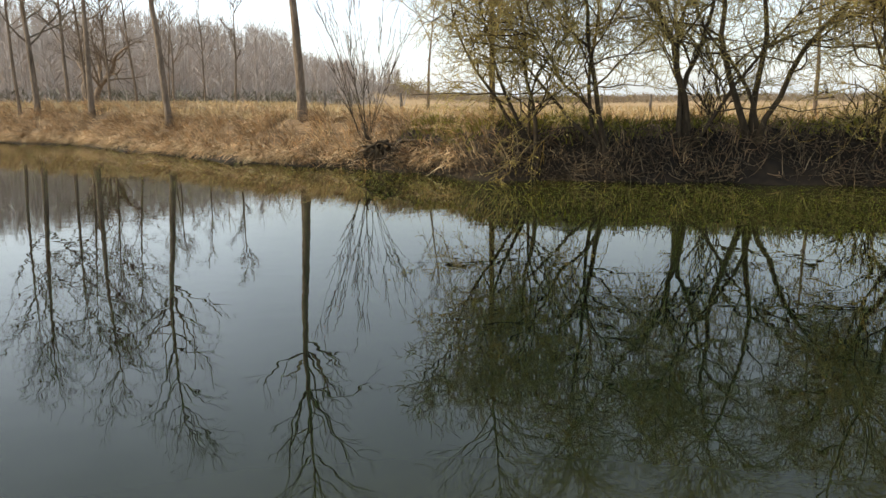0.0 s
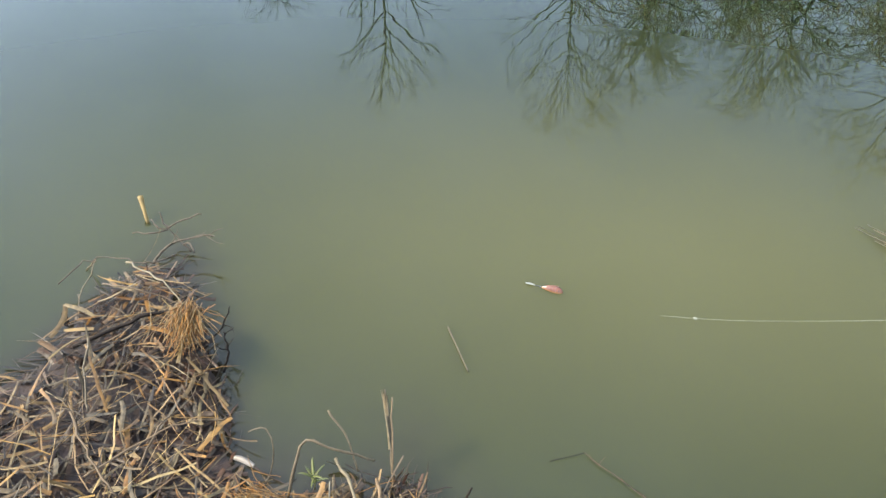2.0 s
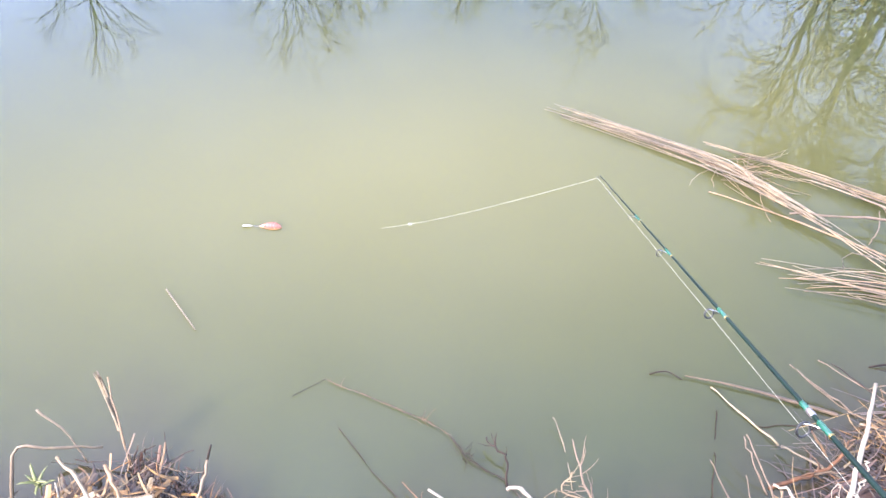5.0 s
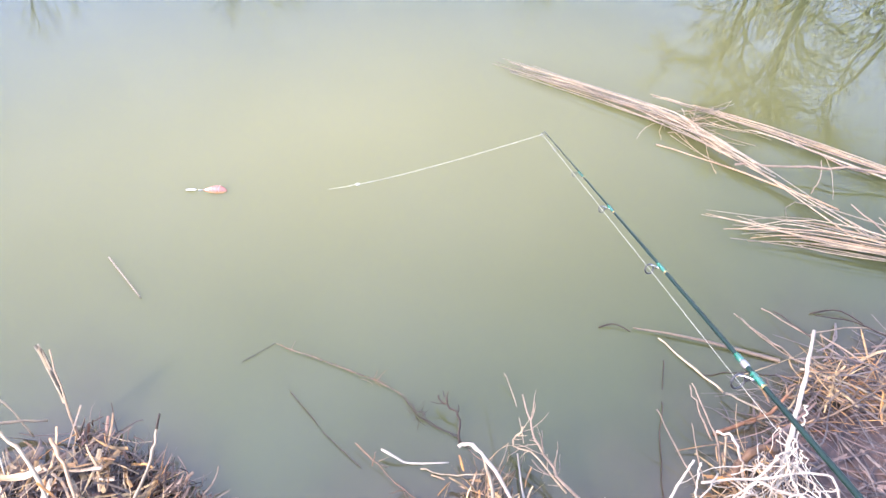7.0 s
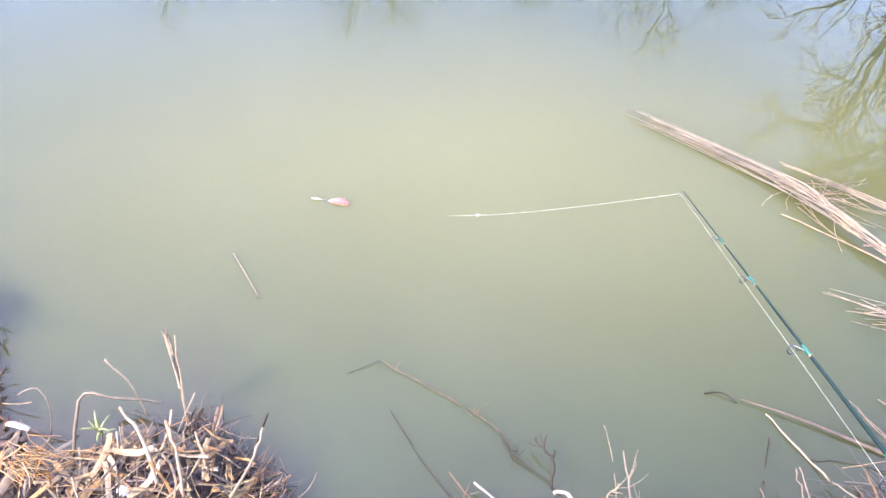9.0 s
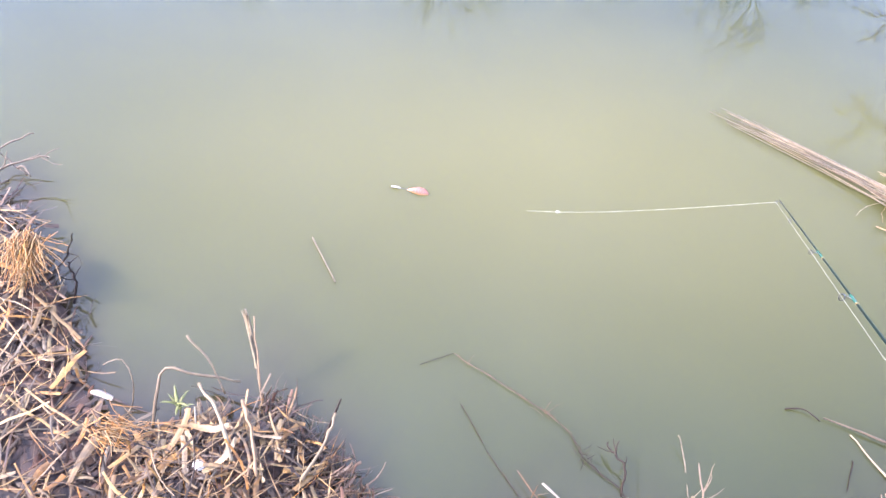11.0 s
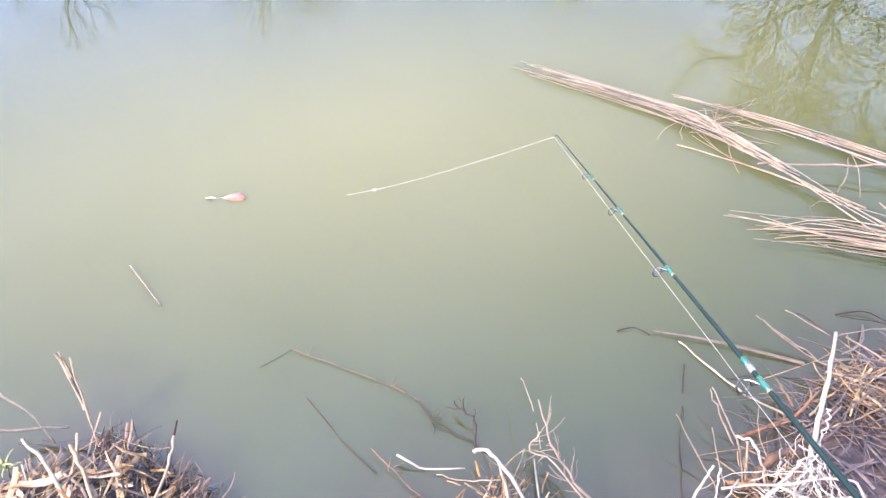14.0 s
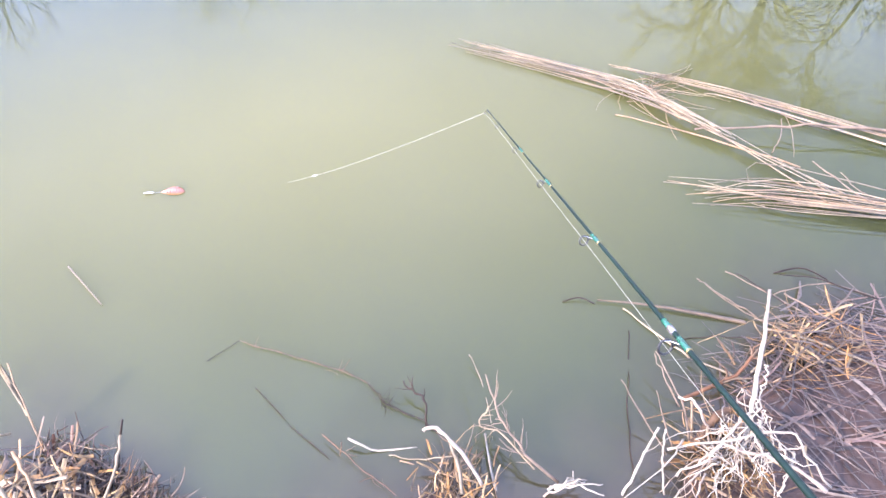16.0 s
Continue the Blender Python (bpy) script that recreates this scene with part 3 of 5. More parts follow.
bank_tree(-2.35, 24.2, [(-0.50 + 0.052 * k, 0.03 * (k % 3), 0.62 + 0.07 * ((k * 5) % 7)) for k in range(17)], 48, "fan of thin bare willow shoots with reddish catkins", 5.4, 0.012, [(6, 1.1, 0.26, 0.05, 0.03, 0.25), (4, 0.4, 0.35, 0.08, 0.02, 0.2)], 2, 0.02, thick=0.42, crook=0.05, name="willow_shrub", twig=TWIG, budmat=REDBUD)

rng = random.Random(77)
for x in (6.5, 9.4, 12.4):
    y = float(np.interp(x, FAR_X, FAR_Y)) + rng.uniform(0.9, 1.7)
    stems = [(rng.gauss(0, 0.45), rng.gauss(-0.05, 0.2), rng.uniform(0.6, 1.0)) for k in range(7)]
    bank_tree(x, y, stems, int(x * 100), "thicket of thin olive-brown alder shoots on the brink", rng.uniform(1.8, 3.0), 0.018, [(9, 0.9, 0.7, 0.16, 0.02, 0.08), (7, 0.4, 0.6, 0.18, 0.0, 0.05)], 2, 0.024, name="alder_shrub", thick=0.75)


# ---- growth on the far bank ----
def bank_growth():
    rng = random.Random(5)
    tufts, field, green, roots = Soup(), Soup(), Soup(), Soup()
    # overhanging straw tufts on the open bank
    for k in range(2300):
        x = rng.uniform(-30, 1.5) if rng.random() < 0.92 else rng.uniform(1.5, 12)
        s = rng.uniform(0.0, 6.0) if k % 4 else rng.uniform(5.0, 10.0)
        y = float(np.interp(x, FAR_X, FAR_Y)) + s * 1.3
        if float(ground_z(x, y)) < 0.0 or float(lumps(x + 3.1, y, 2.1)) < -0.55 + 0.5 * rng.random():
            continue
        size = rng.uniform(0.35, 1.0) * (1 if s < 4.5 else 0.5)
        fall = V(rng.gauss(-0.42, 0.3), rng.gauss(-0.75, 0.25), 0) if s < 4.5 else V(rng.gauss(0, 0.5), rng.gauss(0, 0.5), 0)
        for b in range(26):
            a = V(rng.gauss(0, 0.28), rng.gauss(0, 0.28), 0)
            d = (V(0, 0, 0.75) + fall * rng.uniform(0.2, 0.9) + a).normalized()
            bx, by = x + rng.gauss(0, 0.14), y + rng.gauss(0, 0.12)
            pts = [V(bx, by, float(ground_z(bx, by)) - 0.03)]
            ln = size * rng.uniform(0.6, 1.2)
            for i in range(4):
                pts.append(pts[-1] + d * ln / 4)
                d = (d + fall * 0.28 + V(0, 0, -0.30)).normalized()
            tufts.blade(pts, rng.uniform(0.010, 0.024), V(rng.gauss(0, 1), rng.gauss(0, 1), 0.2))
    # heavy clumps drooping to the water along the foot of the bank
    for k in range(520):
        x = rng.uniform(-28, 0.5)
        if -2.5 < x < -0.7:
            continue
        y = float(np.interp(x, FAR_X, FAR_Y)) + rng.uniform(0.15, 0.9)
        z = max(float(ground_z(x, y)), 0.05) + rng.uniform(0.0, 0.2)
        size = rng.uniform(0.5, 0.95)
        for b in range(16):
            d = V(rng.gauss(-0.35, 0.5), rng.gauss(-0.7, 0.35), rng.uniform(0.2, 0.9)).normalized()
            pts = [V(x + rng.gauss(0, 0.06), y + rng.gauss(0, 0.06), z)]
            for i in range(4):
                pts.append(pts[-1] + d * size / 4)
                d = (d + V(0, 0, -0.42)).normalized()
            for p in pts:
                p.z = max(p.z, 0.01)
            tufts.blade(pts, rng.uniform(0.012, 0.028), V(rng.gauss(0, 1), rng.gauss(0, 1), 0.2))
    # meadow
    for k in range(7000):
        s = 4 + 60 * rng.random() ** 2.2
        x = rng.uniform(-34, 34)
        y = float(np.interp(x, FAR_X, FAR_Y)) + s * 1.2
        z = float(ground_z(x, y))
        size = rng.uniform(0.2, 0.5)
        for b in range(3):
            p = V(x + rng.gauss(0, 0.3), y + rng.gauss(0, 0.3), z - 0.03)
            d = V(rng.gauss(0, 0.25), rng.gauss(0, 0.25), 1).normalized()
            pts = [p, p + d * size * 0.6, p + d * size + V(rng.gauss(0, 0.08), rng.gauss(0, 0.08), -0.03)]
            field.blade(pts, rng.uniform(0.02, 0.045), V(1, rng.gauss(0, 0.4), 0))
    # low green growth along the brink under the alders
    for k in range(2600):
        x = rng.uniform(-1.0, 22)
        s = rng.uniform(0.8, 4.2)
        y = float(np.interp(x, FAR_X, FAR_Y)) + s * 1.08
        z = float(ground_z(x, y))
        for b in range(4):
            p = V(x + rng.gauss(0, 0.12), y + rng.gauss(0, 0.12), z - 0.02)
            d = V(rng.gauss(0, 0.5), -0.3 + rng.gauss(0, 0.4), 0.9).normalized()
            size = rng.uniform(0.15, 0.42)
            pts = [p, p + d * size * 0.6, p + d * size + V(0, -0.08, -0.08)]
            green.blade(pts, rng.uniform(0.015, 0.035), V(1, rng.gauss(0, 0.5), 0))
    # washed-out roots and brush on the steep bank
    for k in range(2400):
        x = rng.uniform(-2.6, 14) if rng.random() < 0.85 else rng.uniform(-10, 22)
        s = rng.uniform(-0.05, 1.3)
        y = float(np.interp(x, FAR_X, FAR_Y)) + s
        z = max(float(ground_z(x, y)), 0.0) + rng.uniform(0, 0.15)
        d = V(rng.gauss(0, 0.8), -0.55 + rng.gauss(0, 0.3), rng.gauss(-0.1, 0.6)).normalized()
        limb(roots, rng, V(x, y, z), d, rng.uniform(0.25, 0.9), rng.uniform(0.006, 0.017), 0.004, 0.3, -0.02 if rng.random() < 0.6 else 0.06, 5, 3)
    # roots laid bare along the waterline
    for k in range(1000):
        x = rng.uniform(-2.2, 19)
        y = float(np.interp(x, FAR_X, FAR_Y)) + rng.uniform(-0.2, 0.35)
        d = V(rng.gauss(0, 1.0), rng.gauss(-0.2, 0.4), rng.gauss(0.05, 0.35)).normalized()
        limb(roots, rng, V(x, y, rng.uniform(0.0, 0.3)), d, rng.uniform(0.2, 0.6), rng.uniform(0.008, 0.018), 0.005, 0.3, 0.0, 5, 3)
    # pale shoots standing up out of the water's edge
    for k in range(300):
        x = rng.uniform(-1.5, 18)
        y = float(np.interp(x, FAR_X, FAR_Y)) + rng.uniform(-0.12, 0.5)
        z = max(float(ground_z(x, y)), -0.02)
        d = V(rng.gauss(0, 0.28), -0.1 + rng.gauss(0, 0.2), 1).normalized()
        limb(roots, rng, V(x, y, z), d, rng.uniform(0.25, 0.85), rng.uniform(0.008, 0.02), 0.005, 0.16, 0.02, 5, 4)
    tagged(piece("bank_grass", tufts, GRASS), "dry orange-brown grass tufts hanging over the bank", "grass", kind="stuff")
    tagged(piece("field_grass", field, FIELD), "dry yellow meadow grass behind the bank", "grass", kind="stuff")
    tagged(piece("bank_undergrowth", green, GREEN), "low olive-green growth along the brink under the alders", "undergrowth", kind="stuff")
    tagged(piece("bank_roots", roots, ROOT), "tangled grey roots and brush on the steep bank", "brush", kind="stuff")


bank_growth()


def far_woods():
    """Bare woods on the hill, thin trunks and branches; distance haze is painted into their colour."""
    rng = random.Random(8)
    woods, hedge = Soup(), Soup()
    for k in range(3300):
        az = radians(rng.uniform(-48, 45))
        dist = rng.uniform(80, 175)
        if math.degrees(az) > -6 and dist < 125:
            continue
        x, y = dist * math.sin(az), dist * math.cos(az)
        z = float(ground_z(x, y))
        soup = woods if math.degrees(az) < -3 else hedge
        h = rng.uniform(4.0, 8.0) if math.degrees(az) < -10 else rng.uniform(2.5, 5.0) if math.degrees(az) < -2 else rng.uniform(1.2, 2.4)
        lean = V(rng.gauss(0, 0.05), 0, 1)
        if soup is hedge:
            for b in range(34):
                p = V(x + rng.gauss(0, 1.6), y + rng.gauss(0, 1.6), z + h * 0.45 * rng.random() - 0.1)
                q = p + V(rng.gauss(0, 0.5), rng.gauss(0, 0.4), rng.uniform(0.2, 0.9)) * h * 0.45
                soup.blade([p, p.lerp(q, 0.5), q], rng.uniform(0.04, 0.10), V(1, 0.3, 0.2))
            continue
        soup.tube([V(x, y, z - 0.3), V(x, y, z) + lean * h * 0.55, V(x, y, z) + lean * h], [0.07, 0.05, 0.02], 3, False)
        for b in range(16):
            p = V(x + rng.gauss(0, 1.8), y + rng.gauss(0, 1.8), z - 0.1)
            q = p + V(rng.gauss(0, 0.5), rng.gauss(0, 0.3), rng.uniform(0.6, 1.5)) * 1.4
            soup.blade([p, p.lerp(q, 0.5), q], rng.uniform(0.06, 0.16), V(1, 0.3, 0.2))
        for b in range(50):
            u = rng.uniform(0.08, 0.97)
            p = V(x, y, z) + lean * h * u
            d = V(rng.gauss(0, 0.6), rng.gauss(0, 0.5), rng.uniform(0.3, 1.5)).normalized()
            ln = h * rng.uniform(0.15, 0.4)
            q = p + d * ln
            soup.blade([p, p.lerp(q, 0.5) + V(rng.gauss(0, 0.1), 0, 0.1), q], rng.uniform(0.025, 0.06), V(1, 0.3, 0.2))
    brush = Soup()
    for k in range(380):
        az, dist = radians(rng.uniform(-48, -7)), rng.uniform(78, 96)
        x, y = dist * math.sin(az), dist * math.cos(az)
        z, h = float(ground_z(x, y)), rng.uniform(1.0, 2.6)
        for b in range(30):
            p = V(x + rng.gauss(0, 1.8), y + rng.gauss(0, 1.5), z + h * 0.5 * rng.random() - 0.1)
            q = p + V(rng.gauss(0, 0.5), rng.gauss(0, 0.4), rng.uniform(0.2, 0.9)) * h * 0.45
            brush.blade([p, p.lerp(q, 0.5), q], rng.uniform(0.05, 0.12), V(1, 0.3, 0.2))
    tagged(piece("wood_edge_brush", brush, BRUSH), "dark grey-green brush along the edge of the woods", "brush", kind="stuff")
    tagged(piece("far_hedge", hedge, HAZEHEDGE), "low hedge line beyond the meadow, brown paled for haze", "hedge", kind="stuff")
    tagged(piece("far_woods", woods, HAZEWOOD), "bare woods on the hill beyond the meadow, grey-brown paled for haze", "woods", kind="stuff")


far_woods()


def bank_stump(x, seed, reach):
    """A dark rotten stump with gnarled roots spilling down to the water."""
    rng = random.Random(seed)
    y = float(np.interp(x, FAR_X, FAR_Y)) + 0.25
    t = thing("tree_stump", V(x, y, 0.05), "dark rotten stump with gnarled roots at the foot of the bank", "tree stump", "stumps under the willow")
    body = Soup()
    limb(body, rng, V(0, 0.1, 0), V(rng.gauss(0, 0.2), -0.05, 1).normalized(), 0.75, 0.24, 0.10, 0.18, 0.0, 6, 9)
    piece("trunk", body, DARKBARK, t)
    for k in range(16):
        r = Soup()
        d = V(rng.gauss(0, 0.8), -abs(rng.gauss(0.35, 0.3)), rng.uniform(-0.5, 0.5)).normalized()
        limb(r, rng, V(rng.gauss(0, 0.15), 0, rng.uniform(0.25, 0.8)), d, reach * rng.uniform(0.5, 1.1), rng.uniform(0.03, 0.07), 0.012, 0.28, -0.12, 7, 6)
        piece("root", r, DARKBARK if k % 4 else ROOT, t)


bank_stump(-2.0, 201, 0.7)
bank_stump(-1.25, 202, 0.9)


def fence_post(x, y, h, seed):
    rng = random.Random(seed)
    base = on_ground(x, y, 0.15)
    s = Soup()
    s.tube([V(0, 0, 0), V(0.01, 0, h * 0.6), V(0.02 * rng.gauss(0, 1), 0, h + 0.15), V(0.02, 0, h + 0.19)], [0.075, 0.07, 0.066, 0.03], 7)
    ob = piece("fence_post", s, POSTWOOD)
    ob.location = base
    tagged(ob, "short weathered wooden fence post in the meadow", "fence post", "meadow fence posts")


for k, (x, y) in enumerate([(-13.4, 58), (-9.8, 56), (-6.6, 45), (-4.6, 40), (-2.0, 38), (8.2, 42), (11.0, 43), (3.6, 44)]):
    fence_post(x, y, 1.0, 60 + k)


# ---- near shore materials ----
STALK = material("bleached_reed_stalk", (0.03956, 0.02666, 0.01376), (0.1075, 0.0774, 0.04558), 0.6, 50, 0.3, 0.001, "object", 0.35)
BLEACHED = material("bleached_dead_stem", (0.0602, 0.0473, 0.03268), (0.1677, 0.1445, 0.1135), 0.7, 30, 0.4, 0.002, "object", 0.12)
DARKTWIG = material("wet_dark_twig", (0.003, 0.002, 0.0015), (0.016, 0.010, 0.007), 0.75, 60, 0.3, 0.001, spec=0.12)
REED = material("pale_floating_reed", (0.03612, 0.0258, 0.01462), (0.1075, 0.0817, 0.0516), 0.6, 50, 0.3, 0.001, "object", 0.55)
BROWNTWIG = material("brown_twig", (0.028, 0.019, 0.012), (0.082, 0.058, 0.037), 0.75, 60, 0.4, 0.001)
RUSSET = material("russet_wet_reed", (0.016, 0.009, 0.005), (0.055, 0.033, 0.019), 0.7, 60, 0.3, 0.001, "object", 0.5, spec=0.15)
GOLDEN = material("golden_reed_stalk", (0.045, 0.024, 0.007), (0.165, 0.100, 0.030), 0.55, 50, 0.3, 0.001, "object", 0.5)
ORANGE = material("orange_fibre", (0.065, 0.030, 0.009), (0.150, 0.080, 0.026), 0.7, 60, 0.2, 0.001, "island", 0.4)
LEAFGREEN = material("young_green_leaf", (0.035, 0.042, 0.010), (0.085, 0.088, 0.025), 0.5, 60, 0.1, 0.001)
PALEBARK = material("peeled_bark", (0.10, 0.08, 0.065), (0.19, 0.165, 0.14), 0.6, 30, 0.3, 0.002)
STONE = material("pale_pebble", (0.161, 0.149, 0.124), (0.285, 0.273, 0.248), 0.6, 40, 0.3, 0.002)
BLANK = material("rod_blank_green", (0.0015, 0.005, 0.004), (0.003, 0.009, 0.007), 0.4, 90, 0.0, 0.001, spec=0.1)
WRAP = material("thread_wrap_green", (0.002, 0.022, 0.013), (0.003, 0.042, 0.026), 0.25, 200, 0.3, 0.0004, spec=0.4)
SILVERWRAP = material("silver_wrap", (0.10, 0.095, 0.095), (0.16, 0.15, 0.15), 0.3, 200, 0.2, 0.0004, metal=0.6)
GOLDWRAP = material("gold_trim_thread", (0.08, 0.06, 0.02), (0.13, 0.10, 0.04), 0.3, 200, 0.2, 0.0004, metal=0.6)
STEEL = material("polished_steel", (0.14, 0.14, 0.14), (0.22, 0.22, 0.22), 0.2, 60, 0.0, 0.001, metal=1.0)
DARKRING = material("dark_guide_ring", (0.004, 0.004, 0.004), (0.012, 0.012, 0.012), 0.35, 60, 0.0, 0.001)
LINE = material("pale_braided_line", (0.10, 0.104, 0.08), (0.17, 0.17, 0.14), 0.5, 300, 0.0, 0.001)
LUREBODY = material("orange_lure_paint", (0.10, 0.028, 0.012), (0.16, 0.052, 0.022), 0.25, 25, 0.0, 0.001, spec=0.6)
LUREBELLY = material("yellow_lure_belly", (0.12, 0.05, 0.02), (0.17, 0.08, 0.03), 0.25, 25, 0.0, 0.001, spec=0.6)
LUREBAR = material("dark_lure_bars", (0.06, 0.02, 0.012), (0.10, 0.035, 0.02), 0.3, 25, 0.0, 0.001, spec=0.6)
SILVERPAINT = material("silver_blade", (0.16, 0.16, 0.15), (0.24, 0.24, 0.22), 0.35, 60, 0.0, 0.001, spec=0.6)
GLASSEYE = material("lure_eye", (0.01, 0.01, 0.01), (0.03, 0.03, 0.03), 0.1, 25, 0.0, 0.001)


def stem(name, pts, r0, r1, mat, label="", category="", parent=None, n=14, sides=6, wobble=0.0, seed=1, group=""):
    """A bent tapering stem through a few places."""
    rng = random.Random(seed)
    path = smooth_path(pts, n)
    if mat in (STALK, BROWNTWIG):
        slim = 0.75 if name == "broken_reed" else 0.58
        r0, r1, wobble = r0 * slim, r1 * slim, max(wobble, 0.0015)
    if wobble:
        path = [path[0]] + jitter(path[1:-1], wobble, rng) + [path[-1]]
    s = Soup()
    s.tube(path, [(r0 + (r1 - r0) * i / (n - 1)) * rng.uniform(0.8, 1.2) for i in range(n)], sides)
    ob = piece(name, s, mat, parent)
    if not parent:
        tagged(ob, label, category, group)
    return ob


def straw_size(rng, lengths, widths):
    """Broad leaf scraps, slim stems and hair-thin fibres."""
    kind = rng.random()
    if kind < 0.36:
        return rng.uniform(0.25, 0.7) * lengths[1], rng.uniform(0.55, 1.2) * widths[1], 0.22
    if kind < 0.74:
        return rng.uniform(0.6 * lengths[0], 1.1 * lengths[1]), rng.uniform(widths[0], 0.35 * widths[0] + 0.4 * widths[1]), 0.16
    return rng.uniform(lengths[0], 1.3 * lengths[1]), 0.0017, 0.32


def straw_points(rng, length, curl):
    d, p = V(1, 0, 0), V(-length / 2, 0, 0)
    pts = [p]
    turn = rng.gauss(0, curl)
    for i in range(5):
        d = (d + V(0, turn * 0.5 + rng.gauss(0, 0.12), rng.gauss(0, 0.08))).normalized()
        p = p + d * length / 5
        pts.append(p)
    return pts


def litter(parent, seed, count, singles, place, lengths, widths, heading=None, tilt=0.12, mats=(PIECE, LITTER), rest_name="loose_straw"):
    """Dead reed pieces heaped at place(rng): single ones as parts, the rest joined."""
    rng = random.Random(seed)
    kinds = []
    for k in range(24):
        ln, w, curl = straw_size(rng, lengths, widths)
        s = Soup()
        s.blade(straw_points(rng, ln, curl), w, V(0, 1, 0.15 * rng.gauss(0, 1)), w * 0.10, rng.random() < 0.4)
        me = s.mesh("straw")
        me.materials.append(mats[0])
        kinds.append(me)
    rest = Soup()
    base = parent.location
    for k in range(count):
        x, y, z = place(rng)
        ang = rng.uniform(0, 2 * math.pi) if heading is None else rng.gauss(heading, 0.65)
        rot = Matrix.Translation(V(x, y, z) - base) @ Euler((rng.gauss(0, 0.3), rng.gauss(0, tilt), ang)).to_matrix().to_4x4()
        if k < singles:
            ob = new("straw", kinds[k % len(kinds)])
            ob.parent = parent
            ob.matrix_local = rot
        else:
            ln, w, curl = straw_size(rng, lengths, widths)
            rest.blade([rot @ p for p in straw_points(rng, ln, curl)], w, rot.to_3x3() @ V(0, 1, 0), w * 0.10, rng.random() < 0.5)
    if count > singles:
        piece(rest_name, rest, mats[1], parent, smooth=False)["kind"] = "stuff"


def shore(x):
    return float(np.interp(x, NEAR_X, NEAR_Y))


def heap(x, y):
    """Height of the litter over the mud."""
    z = 0.045 * math.exp(-((x + 1.12) ** 2 + (y - 1.6) ** 2) / 0.03)
    z += 0.03 * math.exp(-((x + 1.0) ** 2 + (y - 1.42) ** 2) / 0.02)
    return z + 0.055 * math.exp(-((x + 0.36) ** 2 + (y - 0.97) ** 2) / 0.018)


def mat_place(x0, x1, y0, y1, reach, low=0.004, high=0.034):
    def place(rng):
        while True:
            x, y = rng.uniform(x0, x1), rng.uniform(y0, y1)
            d = shore(x) - y
            if d > 0.03 or rng.random() < math.exp((d - 0.03) / reach):
                z = max(float(ground_z(x, y)), -0.012) + heap(x, y) + rng.uniform(low, high)
                return x, y, z
    return place


# ---- litter of dead reeds on the near shore ----
left_mat = thing("reed_litter", V(-1.0, 1.2, 0), "thick mat of dead brown reed litter on the near shore", "reed litter")
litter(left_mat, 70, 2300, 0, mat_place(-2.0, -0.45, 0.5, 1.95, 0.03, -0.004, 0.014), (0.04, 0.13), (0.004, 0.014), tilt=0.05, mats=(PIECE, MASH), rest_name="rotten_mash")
litter(left_mat, 71, 1300, 290, mat_place(-2.0, -0.45, 0.5, 1.95, 0.015, 0.008, 0.036), (0.05, 0.19), (0.003, 0.012))
litter(left_mat, 67, 60, 60, mat_place(-1.6, -0.6, 0.6, 1.75, 0.005, 0.03, 0.05), (0.14, 0.34), (0.0035, 0.007), tilt=0.10, mats=(GOLDEN, LITTER))
clump = thing("reed_litter", V(-0.35, 0.95, 0), "heaped clump of dead straw at the water's edge", "reed litter")
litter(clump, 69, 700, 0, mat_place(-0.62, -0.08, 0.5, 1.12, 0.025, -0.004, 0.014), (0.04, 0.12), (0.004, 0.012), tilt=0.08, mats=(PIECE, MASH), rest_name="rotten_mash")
litter(clump, 72, 520, 170, mat_place(-0.62, -0.10, 0.5, 1.12, 0.014, 0.008, 0.036), (0.05, 0.18), (0.003, 0.011), tilt=0.3)


def stubble_place(rng):
    u = rng.random()
    x, y = -0.33 + 0.26 * u + rng.gauss(0, 0.02), 1.08 - 0.27 * u + rng.gauss(0, 0.025)
    return x, y, rng.uniform(0.002, 0.045)


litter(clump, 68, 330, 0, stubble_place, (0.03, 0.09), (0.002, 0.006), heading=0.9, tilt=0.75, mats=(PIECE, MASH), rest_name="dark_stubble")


def raft_place(rng):
    while True:
        x, y = rng.gauss(1.58, 0.28), rng.gauss(0.66, 0.14)
        if x > 1.2 and 0.25 < y < 0.86 - 0.25 * abs(x - 1.6):
            return x, y, max(float(ground_z(x, y)), -0.004) + 0.008 + 0.05 * rng.random() * math.exp(-((x - 1.6) ** 2 + (y - 0.72) ** 2) / 0.05)


raft = thing("reed_litter", V(1.5, 0.7, 0), "half-sunken raft of brown reed stems in purple-grey shallows", "reed litter")
litter(raft, 73, 190, 120, raft_place, (0.10, 0.36), (0.002, 0.006), heading=-0.45, tilt=0.06, mats=(SUNKENPIECE, SUNKEN))


def shallow_place(rng):
    x, y = rng.uniform(1.25, 2.0), rng.uniform(0.28, 0.66)
    return x, y, max(float(ground_z(x, y)), 0.0) + rng.uniform(0.003, 0.014)


litter(raft, 77, 240, 0, shallow_place, (0.08, 0.34), (0.002, 0.008), heading=-0.7, tilt=0.03, mats=(SUNKENPIECE, SUNKEN), rest_name="sunken_straw")


def knot_place(rng):
    x, y = rng.gauss(1.52, 0.10), rng.gauss(0.72, 0.045)
    return x, y, 0.02 + 0.035 * rng.random()


knot_heap = thing("reed_litter", V(1.52, 0.72, 0), "tangled knot of tan reed stems on the sunken raft", "reed litter")
litter(knot_heap, 75, 120, 60, knot_place, (0.07, 0.24), (0.002, 0.007), tilt=0.12)


